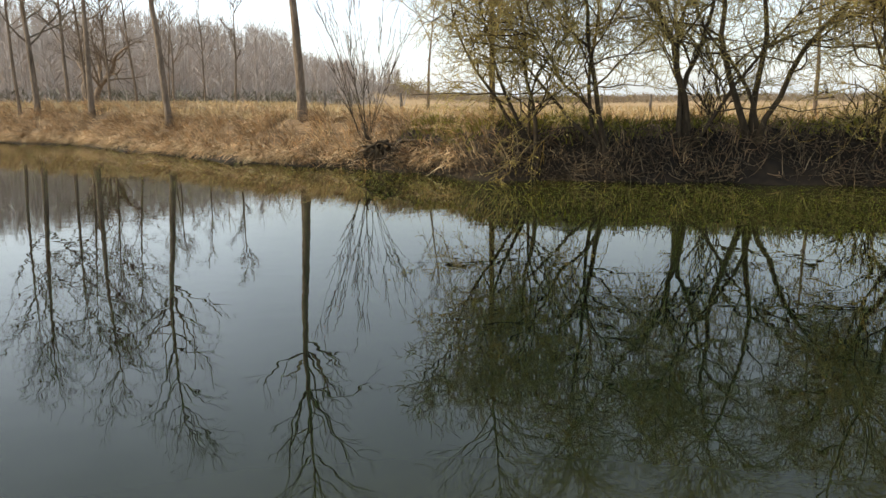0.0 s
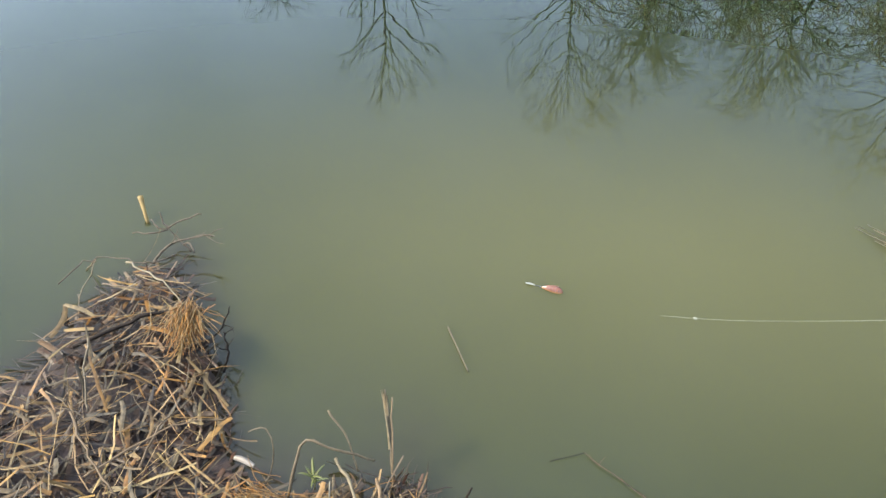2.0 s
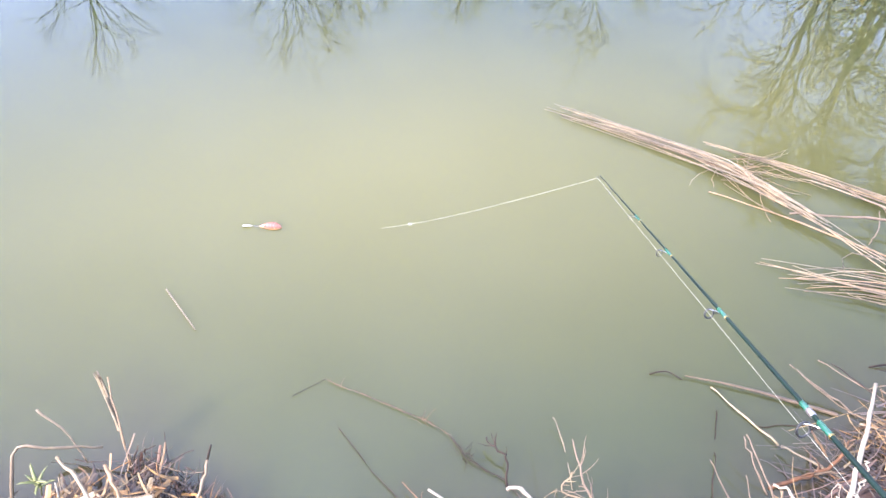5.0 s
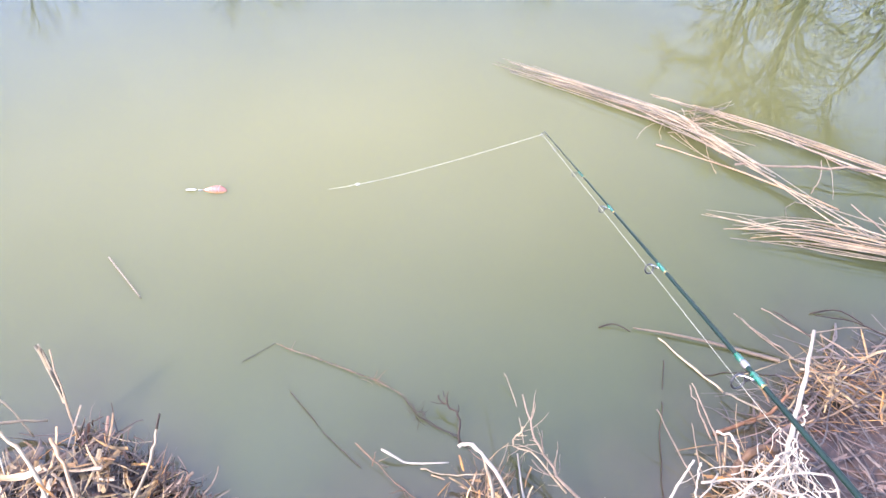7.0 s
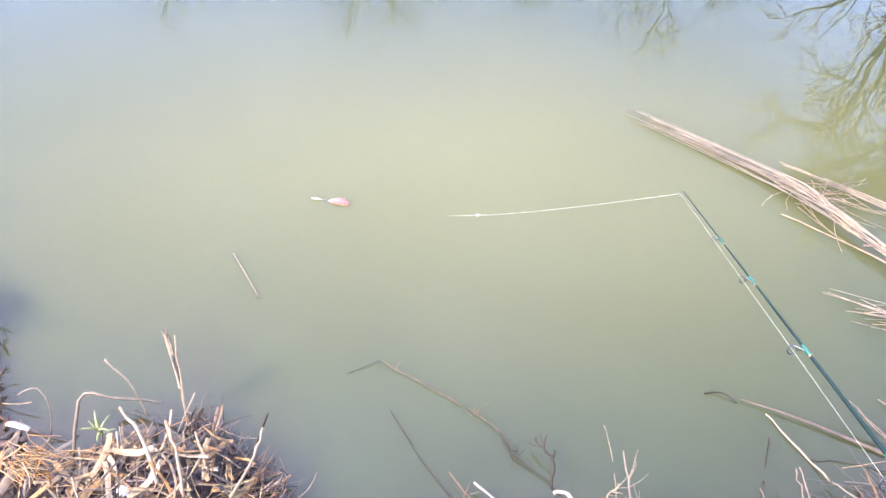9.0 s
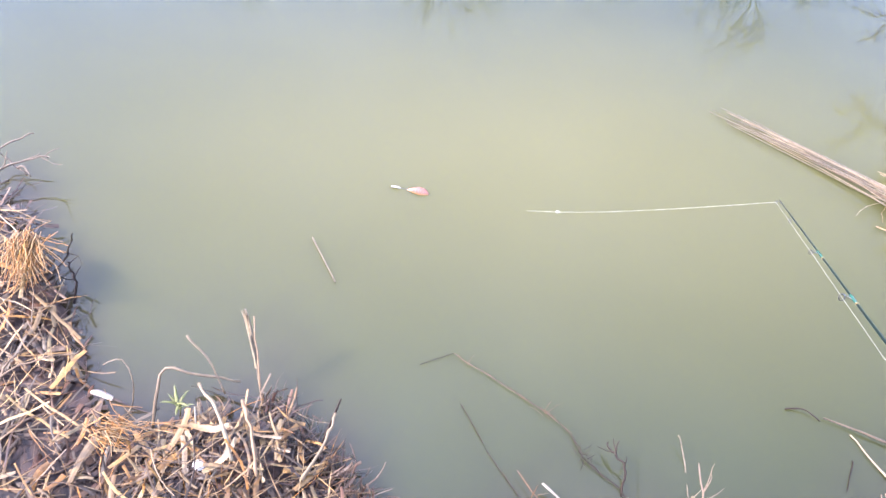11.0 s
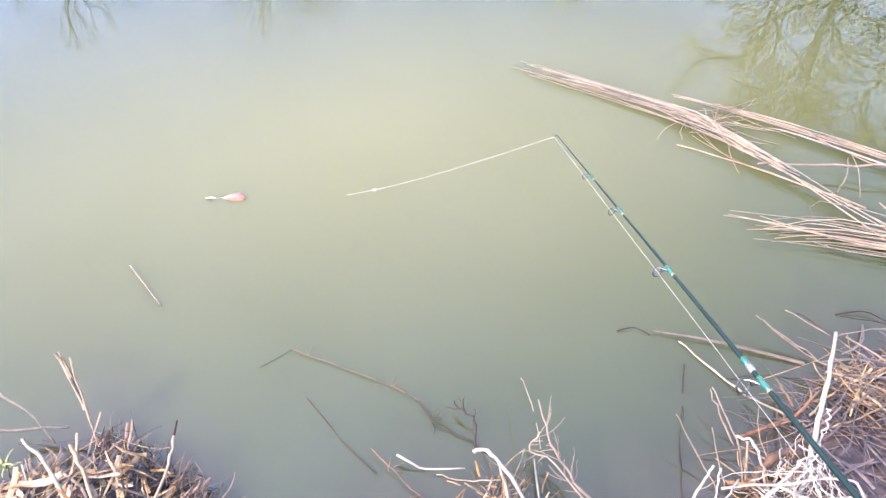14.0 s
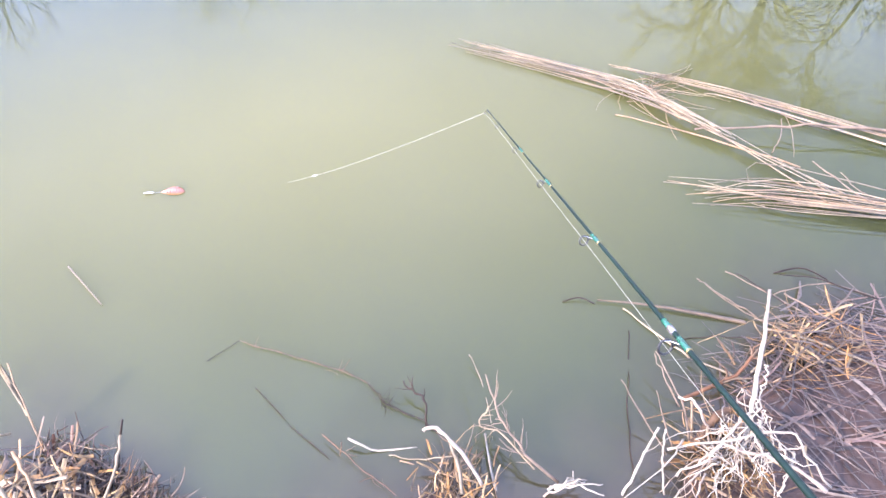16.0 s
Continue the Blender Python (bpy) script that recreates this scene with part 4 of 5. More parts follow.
def stub_place(rng):
    x, y = rng.gauss(1.12, 0.06), rng.gauss(0.50, 0.05)
    return x, y, max(float(ground_z(x, y)), 0.0) + 0.01 + 0.06 * rng.random()


root_heap = thing("reed_litter", V(1.12, 0.5, 0), "brown straw packed under the bleached dead plant", "reed litter")
litter(root_heap, 76, 170, 50, stub_place, (0.05, 0.16), (0.002, 0.007), tilt=0.25)


def root_place(rng):
    x, y = rng.gauss(0.52, 0.055), rng.gauss(0.68, 0.05)
    return x, y, max(float(ground_z(x, y)), -0.02) + 0.05 * rng.random()


tuft = thing("reed_litter", V(0.52, 0.68, 0), "small brown tuft of dead grass at the water's edge", "reed litter")
litter(tuft, 74, 130, 40, root_place, (0.05, 0.15), (0.0016, 0.005), heading=1.3, tilt=0.4)

# things lying in and standing out of the litter
stem("dead_branch", [(-1.30, 1.38, 0.05), (-1.20, 1.45, 0.07), (-1.11, 1.50, 0.085), (-1.04, 1.52, 0.08)], 0.007, 0.005, DARKTWIG, "dark wet broken branch lying in the reed litter", "branch", n=12, sides=8, wobble=0.003)
stem("reed_stalk", [(-1.27, 1.70, 0.09), (-1.15, 1.62, 0.13), (-1.03, 1.53, 0.11), (-0.96, 1.42, 0.05)], 0.005, 0.003, STALK, "bent pale reed stalk draped over the litter heap", "reed stalk", wobble=0.004, group="reed stalks in the litter")
stem("reed_stalk", [(-1.30, 1.60, 0.09), (-1.22, 1.56, 0.13), (-1.12, 1.55, 0.12), (-1.02, 1.54, 0.10)], 0.004, 0.003, STALK, "bent pale reed stalk draped over the litter heap", "reed stalk", wobble=0.003, seed=2, group="reed stalks in the litter")
stem("reed_stalk", [(-1.26, 1.40, 0.07), (-1.22, 1.30, 0.08), (-1.15, 1.16, 0.07)], 0.006, 0.004, STALK, "broad yellowed reed stalk lying on the litter", "reed stalk", wobble=0.003, seed=3, group="reed stalks in the litter")
stem("reed_stalk", [(-1.20, 1.16, 0.06), (-1.10, 1.04, 0.07), (-0.98, 0.94, 0.06)], 0.006, 0.005, STALK, "thick jointed reed stalk lying on the litter", "reed stalk", wobble=0.003, seed=4, group="reed stalks in the litter")
stem("reed_stalk", [(-1.08, 0.98, 0.06), (-0.93, 1.13, 0.07), (-0.80, 1.20, 0.05)], 0.005, 0.004, STALK, "pale reed stalk crossing the litter", "reed stalk", wobble=0.003, seed=5, group="reed stalks in the litter")
stem("reed_stalk", [(-0.96, 1.02, 0.06), (-0.95, 1.14, 0.07), (-0.93, 1.20, 0.05)], 0.005, 0.004, STALK, "pale reed stalk crossing the litter", "reed stalk", wobble=0.002, seed=6, group="reed stalks in the litter")
stem("reed_stalk", [(-1.46, 1.62, 0.05), (-1.38, 1.72, 0.08), (-1.22, 1.73, 0.06)], 0.004, 0.003, BROWNTWIG, "thin brown stem arching from the litter into water", "reed stalk", wobble=0.004, seed=7)
stem("reed_stalk", [(-1.44, 1.74, 0.0), (-1.37, 1.70, 0.08), (-1.37, 1.57, 0.05)], 0.004, 0.003, STALK, "thin pale stem bent like a hook", "reed stalk", wobble=0.002, seed=8)


def twiggy(name, pts, r0, r1, mat, label, seed, forks=6, length=0.07):
    """A twig with small side shoots, one thing."""
    rng = random.Random(seed)
    path = jitter(smooth_path(pts, 16), 0.002, rng)
    if name == "dry_weed":
        r0, r1 = r0 * 0.6, r1 * 0.7
    t = thing(name, path[0], label, "twig")
    s = Soup()
    s.tube([p - path[0] for p in path], [r0 + (r1 - r0) * i / 15 for i in range(16)], 6)
    piece("stem", s, mat, t)
    for k in range(forks):
        i = rng.randrange(3, 15)
        d = aside((path[i + 1] - path[i - 1]).normalized() if i < 15 else V(0, 1, 0), rng.uniform(0.5, 1.0), rng)
        d.z = abs(d.z) * 0.5
        f = Soup()
        limb(f, rng, path[i] - path[0], d.normalized(), length * rng.uniform(0.4, 1.0), r1 * 1.0, r1 * 0.4, 0.2, 0.0, 5, 4)
        piece("side_shoot", f, mat, t)
    return t


fork = thing("branched_twig", V(-1.12, 1.84, 0.0), "small forked grey twig rising from the water by the litter", "twig")
for way_ in ([(-1.142, 1.871, 0.000), (-1.189, 1.900, 0.030), (-1.224, 1.909, 0.060)], [(-1.224, 1.909, 0.060), (-1.181, 1.932, 0.080), (-1.115, 1.950, 0.100)], [(-1.224, 1.909, 0.060), (-1.241, 1.924, 0.080), (-1.254, 1.938, 0.100)], [(-1.221, 1.901, 0.060), (-1.253, 1.870, 0.070), (-1.326, 1.870, 0.060)], [(-1.227, 1.901, 0.060), (-1.252, 1.901, 0.070), (-1.280, 1.921, 0.080)], [(-1.171, 1.815, 0.030), (-1.193, 1.765, 0.050), (-1.235, 1.732, 0.060)], [(-1.166, 1.879, 0.020), (-1.140, 1.870, 0.040), (-1.112, 1.834, 0.030)]):
    stem("shoot", [Vector(p) - fork.location for p in way_], 0.0055, 0.0035, BROWNTWIG, parent=fork, n=8, wobble=0.002)
stem("cattail_stub", [(-1.337, 1.993, 0.000), (-1.354, 2.021, 0.030), (-1.378, 2.061, 0.060)], 0.005, 0.010, GOLDEN, "broken brown reed tip standing in the water", "reed stalk", n=8)
twiggy("branched_twig", [(-1.22, 1.76, 0.04), (-1.17, 1.83, 0.07), (-1.05, 1.86, 0.09)], 0.005, 0.002, BROWNTWIG, "small forked twig lying on the litter's edge", 82, 6, 0.08)
twiggy("branched_twig", [(-0.95, 1.44, 0.02), (-0.90, 1.47, 0.08), (-0.87, 1.50, 0.15)], 0.003, 0.0015, DARKTWIG, "thin dark forked twig at the water's edge", 83, 4, 0.06)
twiggy("branched_twig", [(-0.87, 1.38, 0.01), (-0.855, 1.40, 0.08), (-0.86, 1.41, 0.14)], 0.004, 0.002, DARKTWIG, "thin dark forked twig at the water's edge", 84, 5, 0.05)


def fibre_tuft(at, way, n, length, seed, label):
    rng = random.Random(seed)
    s = Soup()
    for k in range(n):
        d = (Vector(way) + V(rng.gauss(0, 0.28), rng.gauss(0, 0.28), rng.gauss(0, 0.15))).normalized()
        p = V(rng.gauss(0, 0.02), rng.gauss(0, 0.02), rng.uniform(0, 0.02))
        limb(s, rng, p, d, length * rng.uniform(0.5, 1.1), 0.0016, 0.0007, 0.12, -0.06, 5, 3)
    ob = piece("fibre_tuft", s, ORANGE)
    ob.location = at
    tagged(ob, label, "root tuft")


fibre_tuft((-1.0, 1.50, 0.11), (0.25, -0.9, -0.05), 190, 0.13, 85, "orange tuft of root fibres hanging over the litter heap")
fibre_tuft((-0.68, 0.97, 0.08), (0.5, -0.3, 0.0), 70, 0.07, 86, "orange tuft of root fibres on the litter")

# upright broken reeds of the clump
stem("broken_reed", [(-0.34, 1.06, 0.0), (-0.36, 1.15, 0.08), (-0.385, 1.23, 0.19)], 0.004, 0.003, STALK, "upright broken reed with a frayed straw tip", "reed stalk", n=9, group="broken reeds at the water's edge")
stem("broken_reed", [(-0.345, 1.05, 0.0), (-0.35, 1.13, 0.10), (-0.365, 1.22, 0.175)], 0.003, 0.003, STALK, "upright broken reed with a frayed straw tip", "reed stalk", n=9, seed=2, group="broken reeds at the water's edge")
stem("broken_reed", [(-0.43, 1.08, 0.05), (-0.47, 1.13, 0.13), (-0.515, 1.165, 0.17)], 0.003, 0.004, STALK, "leaning broken reed over the water", "reed stalk", n=9, seed=3, group="broken reeds at the water's edge")
stem("broken_reed", [(-0.59, 1.0, 0.02), (-0.565, 1.09, 0.13), (-0.49, 1.085, 0.13), (-0.39, 1.09, 0.09)], 0.005, 0.004, STALK, "folded pale reed arching over the straw clump", "reed stalk", n=14, seed=4, group="broken reeds at the water's edge")
stem("broken_reed", [(-0.48, 1.07, 0.11), (-0.42, 0.98, 0.13), (-0.38, 0.88, 0.10)], 0.006, 0.006, STALK, "broad pale reed lying over the straw clump", "reed stalk", n=10, seed=5, group="broken reeds at the water's edge")
stem("broken_reed", [(-0.37, 1.01, 0.14), (-0.34, 0.93, 0.14), (-0.32, 0.84, 0.11)], 0.006, 0.005, STALK, "short bleached reed stub in the straw clump", "reed stalk", n=10, seed=6, wobble=0.002, group="broken reeds at the water's edge")
stem("broken_reed", [(-0.23, 0.86, 0.05), (-0.18, 0.94, 0.08), (-0.16, 1.0, 0.10)], 0.006, 0.004, STALK, "leaning broken reed over the water", "reed stalk", n=9, seed=7, group="broken reeds at the water's edge")
frayed = thing("frayed_reed", V(-0.37, 1.17, 0.1), "frayed orange-brown reed leaves on a broken stem", "reed stalk")
for k in range(5):
    s = Soup()
    s.blade([V(0.01, -0.03, -0.03), V(0.002 * (k - 2), 0.01, 0.03), V(-0.013 + 0.003 * (k - 2), 0.05 - 0.002 * k, 0.07 + 0.004 * (k % 3)), V(-0.016 + 0.005 * (k - 2), 0.06 - 0.004 * k, 0.085 + 0.008 * (k % 3))], 0.009, V(1, 0.3 * (k - 3), 0.1), 0.0008)
    piece("leaf", s, STALK, frayed)
stem("dark_stick", [(-0.20, 0.95, 0.0), (-0.175, 0.99, 0.06), (-0.149, 1.027, 0.117)], 0.0035, 0.0025, DARKTWIG, "straight dark stick poking out of the water", "stick", n=6)
stem("curled_reed", [(-0.71, 1.12, 0.11), (-0.67, 1.13, 0.12), (-0.645, 1.10, 0.08), (-0.655, 1.06, 0.01), (-0.69, 1.02, 0.02)], 0.003, 0.003, STALK, "thin curled straw looping over the dark water", "reed stalk", n=16)
stem("grey_stick", [(-0.475, 0.92, 0.0), (-0.48, 0.97, 0.04), (-0.485, 1.02, 0.09)], 0.0025, 0.002, BLEACHED, "thin grey stick standing in the shallows", "stick", n=6)

bark = Soup()
bark.blade([V(-0.02, 0.010, 0.0), V(-0.005, 0.004, 0.008), V(0.015, -0.004, 0.010), V(0.035, -0.012, 0.006)], 0.014, V(0.2, 1, 0.1), 0.006, False)
ob = piece("bark_strip", bark, PALEBARK)
ob.location = (-0.72, 1.07, 0.055)
tagged(ob, "peeled pale bark strip on the litter's edge", "bark")

bm = bmesh.new()
bmesh.ops.create_icosphere(bm, subdivisions=3, radius=0.013)
for v in bm.verts:
    v.co.x *= 1.25
    v.co.z *= 0.75
    v.co *= 1 + 0.06 * noise.noise(v.co * 60)
ob = part("pebble", bm, STONE)
ob.location = (-0.46, 0.895, 0.05)
tagged(ob, "smooth pale oval pebble in the straw clump", "pebble")

sprig = thing("green_sprig", V(-0.53, 1.03, 0.03), "small fresh green sprig at the water's edge", "plant")
rng = random.Random(9)
stalk = Soup()
stalk.tube([V(0, 0, 0), V(0.005, 0.01, 0.03), V(0.0, 0.015, 0.06)], [0.0015, 0.0014, 0.001], 5)
piece("stalk", stalk, LEAFGREEN, sprig)
for k in range(7):
    s = Soup()
    d = V(math.cos(k * 2.4), math.sin(k * 2.4), 0.8).normalized()
    p = V(0, 0.01, 0.02 + 0.005 * k)
    s.blade([p, p + d * 0.02, p + d * 0.036 + V(0, 0, -0.004), p + d * 0.048 + V(0, 0, -0.012)], 0.009, V(-d.y, d.x, 0), 0.001)
    piece("leaf", s, LEAFGREEN, sprig)

# floating and sunken twigs
stem("floating_straw", [(-0.264, 1.636, 0.005), (-0.226, 1.552, 0.005), (-0.189, 1.470, 0.005)], 0.0026, 0.0020, REED, "single pale straw floating on the open water", "reed stalk", n=8)


def twig_bundle(name, pts, strands, radius, loose, mat, label, seed, shoots=(), parent_n=18):
    """Several hair-thin stems that run together, with small shoots at given shares of the length."""
    rng = random.Random(seed)
    path = smooth_path(pts, parent_n)
    t = thing(name, path[0], label, "twig")
    for k in range(strands):
        a = 0 if k == 0 else rng.randrange(0, parent_n // 3)
        b = parent_n if k < 2 else rng.randrange(2 * parent_n // 3, parent_n)
        run = [p - path[0] + V(rng.gauss(0, loose), rng.gauss(0, loose), abs(rng.gauss(0, loose * 0.4))) for p in path[a:b]]
        f = Soup()
        f.tube(run, [radius * rng.uniform(0.6, 1.15) for p in run], 5)
        piece("strand", f, mat, t)
    for share, count, length in shoots:
        p = path[int(share * (parent_n - 1))] - path[0]
        for k in range(count):
            f = Soup()
            d = V(rng.gauss(0.3, 0.8), rng.gauss(-0.2, 0.8), rng.uniform(0.0, 0.5)).normalized()
            limb(f, rng, p + V(rng.gauss(0, 0.006), rng.gauss(0, 0.006), 0.002), d, length * rng.uniform(0.4, 1.1), radius * 0.9, radius * 0.4, 0.25, 0.0, 5, 4)
            piece("side_shoot", f, mat, t)
    return t


twig_bundle("broken_reed", [(0.044, 1.199, 0.005), (0.089, 1.217, 0.005), (0.134, 1.235, 0.005)], 1, 0.0010, 0.0003, DARKTWIG, "thin dark reed tip lying on murky water", 86)
twig_bundle("floating_twig", [(0.134, 1.234, 0.006), (0.192, 1.188, 0.006), (0.267, 1.131, 0.006), (0.353, 1.063, 0.006), (0.414, 0.997, 0.006)], 3, 0.0008, 0.0015, RUSSET, "long frayed brown reed stem floating on murky water", 87, ((0.2, 2, 0.03), (0.8, 7, 0.05)))
twig_bundle("floating_twig", [(0.414, 0.997, 0.005), (0.426, 0.955, 0.005), (0.442, 0.922, 0.005), (0.491, 0.875, 0.005), (0.529, 0.818, 0.005)], 3, 0.0009, 0.0024, DARKTWIG, "dark frayed end of a floating reed stem", 88, ((0.35, 9, 0.035), (0.5, 7, 0.04)))
twig_bundle("floating_twig", [(0.145, 1.081, 0.005), (0.169, 1.029, 0.005), (0.194, 0.973, 0.005)], 2, 0.0011, 0.0007, DARKTWIG, "thin dark twig half sunken in murky water", 89, ((0.5, 1, 0.02),))
twig_bundle("floating_twig", [(0.200, 0.955, 0.005), (0.232, 0.899, 0.005), (0.268, 0.838, 0.005)], 2, 0.0011, 0.0007, DARKTWIG, "thin dark twig half sunken in murky water", 90)
twig_bundle("floating_twig", [(0.266, 0.896, 0.020), (0.299, 0.840, 0.020), (0.330, 0.785, 0.012), (0.358, 0.744, 0.010), (0.385, 0.693, 0.020)], 1, 0.0015, 0.0008, RUSSET, "thin forked twig half sunken near the shore", 91, ((0.3, 3, 0.05), (0.7, 2, 0.05)))
stem("pale_twig", [(0.32, 0.86, 0.03), (0.35, 0.835, 0.02), (0.38, 0.82, 0.004), (0.47, 0.80, 0.0)], 0.003, 0.002, BLEACHED, "short curved pale twig above the water", "twig", n=10)
stem("sunken_reed", [(0.40, 0.80, 0.004), (0.47, 0.765, 0.004), (0.54, 0.74, 0.02)], 0.003, 0.003, STALK, "pale straw stem half sunken by the shore", "reed stalk", n=10)
stem("sunken_reed", [(0.42, 0.78, 0.002), (0.50, 0.72, 0.002), (0.57, 0.65, 0.04)], 0.003, 0.004, STALK, "pale straw stem half sunken by the shore", "reed stalk", n=10, seed=2)
twiggy("dark_twig", [(0.51, 0.84, 0.0), (0.525, 0.90, 0.03), (0.50, 0.93, 0.035), (0.49, 0.965, 0.03)], 0.003, 0.002, DARKTWIG, "crooked dark twig standing out of the water", 90, 4, 0.05)
stem("bleached_stem", [(0.475, 0.775, 0.12), (0.50, 0.772, 0.13), (0.52, 0.74, 0.12), (0.55, 0.70, 0.08), (0.57, 0.64, 0.04)], 0.0042, 0.004, BLEACHED, "pale bleached stem bent over the brown tuft", "dead stem", n=14, sides=8, wobble=0.0015)
stem("bleached_stem", [(0.525, 0.745, 0.10), (0.53, 0.70, 0.08), (0.52, 0.64, 0.04)], 0.007, 0.009, STALK, "frayed straw stem in the brown tuft", "dead stem", n=10, wobble=0.002)
stem("pale_stick", [(0.672, 0.984, 0.03), (0.68, 0.95, 0.015), (0.68, 0.90, 0.0), (0.66, 0.80, 0.0)], 0.0028, 0.002, STALK, "slim pale stick rising from the water", "stick", n=8)
twiggy("dry_weed", [(0.74, 0.60, 0.02), (0.69, 0.67, 0.06), (0.665, 0.735, 0.09), (0.655, 0.80, 0.12), (0.66, 0.86, 0.13)], 0.007, 0.002, BROWNTWIG, "dry brown weed stalk with withered side shoots", 91, 16, 0.09)
twiggy("dry_weed", [(0.70, 0.64, 0.04), (0.66, 0.74, 0.05), (0.62, 0.785, 0.05), (0.655, 0.80, 0.08)], 0.004, 0.002, STALK, "bent pale weed stalk", 92, 8, 0.05)
stem("reed_stalk", [(0.60, 0.63, 0.02), (0.61, 0.69, 0.02), (0.63, 0.77, 0.02)], 0.0035, 0.002, BLEACHED, "thin pale stem standing at the water's edge", "reed stalk", n=8)
root = thing("pale_roots", V(0.72, 0.59, 0.02), "splayed pale root ends at the water's edge", "roots")
rng = random.Random(55)
for k in range(6):
    out = V(rng.uniform(0.05, 0.13), rng.gauss(0, 0.03), rng.uniform(-0.005, 0.03))
    stem("root_strand", [(0.01 * rng.gauss(0, 1), 0.01 * rng.gauss(0, 1), 0), out * 0.5 + V(0, rng.gauss(0, 0.012), 0.018), out], rng.uniform(0.0022, 0.0042), 0.0014, BLEACHED, parent=root, n=10, wobble=0.003, seed=k)
stem("sunken_line", [(1.11, 0.93, 0.002), (1.06, 0.84, 0.002), (0.99, 0.72, 0.002), (0.91, 0.55, 0.003)], 0.0015, 0.0015, DARKTWIG, "thin dark stem sunken in the water", "reed stalk", n=14, wobble=0.004)

# bleached dead plant and its roots
plant = thing("dead_plant", V(1.13, 0.53, 0.0), "bleached white dead plant with a tall stem and tangled roots", "dead plant")


def strand(name, pts, r0, r1, seed, wobble=0.003, n=16):
    r0, r1 = r0 * 0.45, r1 * 0.45
    base = plant.location
    return stem(name, [Vector(p) - base for p in pts], r0, r1, BLEACHED, parent=plant, n=n, wobble=wobble, seed=seed, sides=7)


strand("tall_stem", [(1.275, 0.73, 0.352), (1.255, 0.69, 0.31), (1.235, 0.65, 0.265), (1.21, 0.605, 0.20), (1.185, 0.555, 0.14), (1.15, 0.50, 0.06)], 0.0085, 0.015, 1, 0.0015, 20)
strand("side_stem", [(1.222, 0.615, 0.24), (1.235, 0.60, 0.22), (1.22, 0.585, 0.18), (1.20, 0.55, 0.14)], 0.004, 0.005, 2)
strand("arm", [(1.02, 0.50, 0.11), (1.08, 0.515, 0.135), (1.14, 0.475, 0.135), (1.20, 0.44, 0.12), (1.27, 0.36, 0.08)], 0.007, 0.010, 3)
strand("arm", [(0.98, 0.56, 0.10), (1.07, 0.525, 0.14), (1.19, 0.495, 0.16), (1.24, 0.475, 0.16), (1.255, 0.44, 0.12), (1.30, 0.37, 0.06)], 0.007, 0.006, 4)
strand("arm", [(0.978, 0.604, 0.125), (0.93, 0.57, 0.08), (0.86, 0.52, 0.03)], 0.007, 0.007, 5, 0.001)
strand("arm", [(0.99, 0.595, 0.125), (0.965, 0.55, 0.09), (0.95, 0.49, 0.03)], 0.005, 0.005, 6, 0.001)
strand("arm", [(1.02, 0.625, 0.20), (1.05, 0.595, 0.20), (1.075, 0.565, 0.13), (1.10, 0.54, 0.05)], 0.0065, 0.006, 7)
strand("arm", [(0.97, 0.50, 0.09), (1.06, 0.505, 0.13), (1.14, 0.545, 0.155), (1.185, 0.56, 0.15)], 0.006, 0.005, 8)
strand("arm", [(1.24, 0.455, 0.11), (1.225, 0.43, 0.08), (1.19, 0.40, 0.03)], 0.008, 0.006, 9)
strand("arm", [(1.20, 0.475, 0.15), (1.21, 0.44, 0.11), (1.205, 0.42, 0.07)], 0.004, 0.0025, 10)
rng = random.Random(33)
for k in range(46):
    a = V(rng.uniform(1.0, 1.22), rng.uniform(0.45, 0.57), rng.uniform(0.06, 0.14))
    b = a + V(rng.gauss(-0.03, 0.07), rng.gauss(-0.03, 0.04), rng.uniform(-0.09, 0.02))
    mid = a.lerp(b, 0.5) + V(rng.gauss(0, 0.02), rng.gauss(0, 0.02), rng.uniform(0.0, 0.03))
    strand("root", [a, mid, b], rng.uniform(0.003, 0.0055), 0.0015, 40 + k, 0.002, 10)
for k in range(40):
    a = V(rng.gauss(1.16, 0.035), rng.gauss(0.53, 0.03), rng.uniform(0.10, 0.20))
    b = a + V(rng.gauss(-0.02, 0.05), rng.gauss(-0.05, 0.03), -rng.uniform(0.05, 0.14))
    mid = a.lerp(b, 0.5) + V(rng.gauss(0, 0.02), rng.gauss(0, 0.02), 0.01)
    strand("root", [a, mid, b], rng.uniform(0.002, 0.004), 0.0012, 140 + k, 0.0035, 12)
stem("rotten_log", [(1.07, 0.57, 0.02), (1.12, 0.595, 0.05), (1.17, 0.61, 0.06), (1.23, 0.605, 0.05)], 0.013, 0.009, RUSSET, "short rotten brown log end by the dead plant", "log", n=12, sides=9, wobble=0.004)
stem("brown_stalk", [(1.09, 0.80, 0.10), (1.10, 0.73, 0.07), (1.10, 0.65, 0.04), (1.08, 0.58, 0.0)], 0.003, 0.005, BROWNTWIG, "brown stalk leaning out of the shallows", "reed stalk", n=12, wobble=0.001)
stem("brown_stalk", [(1.115, 0.66, 0.07), (1.10, 0.62, 0.04), (1.08, 0.57, 0.0)], 0.006, 0.006, STALK, "brown stalk leaning out of the shallows", "reed stalk", n=8)
stem("grey_stalk", [(0.97, 0.755, 0.10), (0.99, 0.69, 0.06), (1.02, 0.585, 0.0)], 0.0025, 0.0035, BROWNTWIG, "thin grey stalk leaning out of the shallows", "reed stalk", n=8)
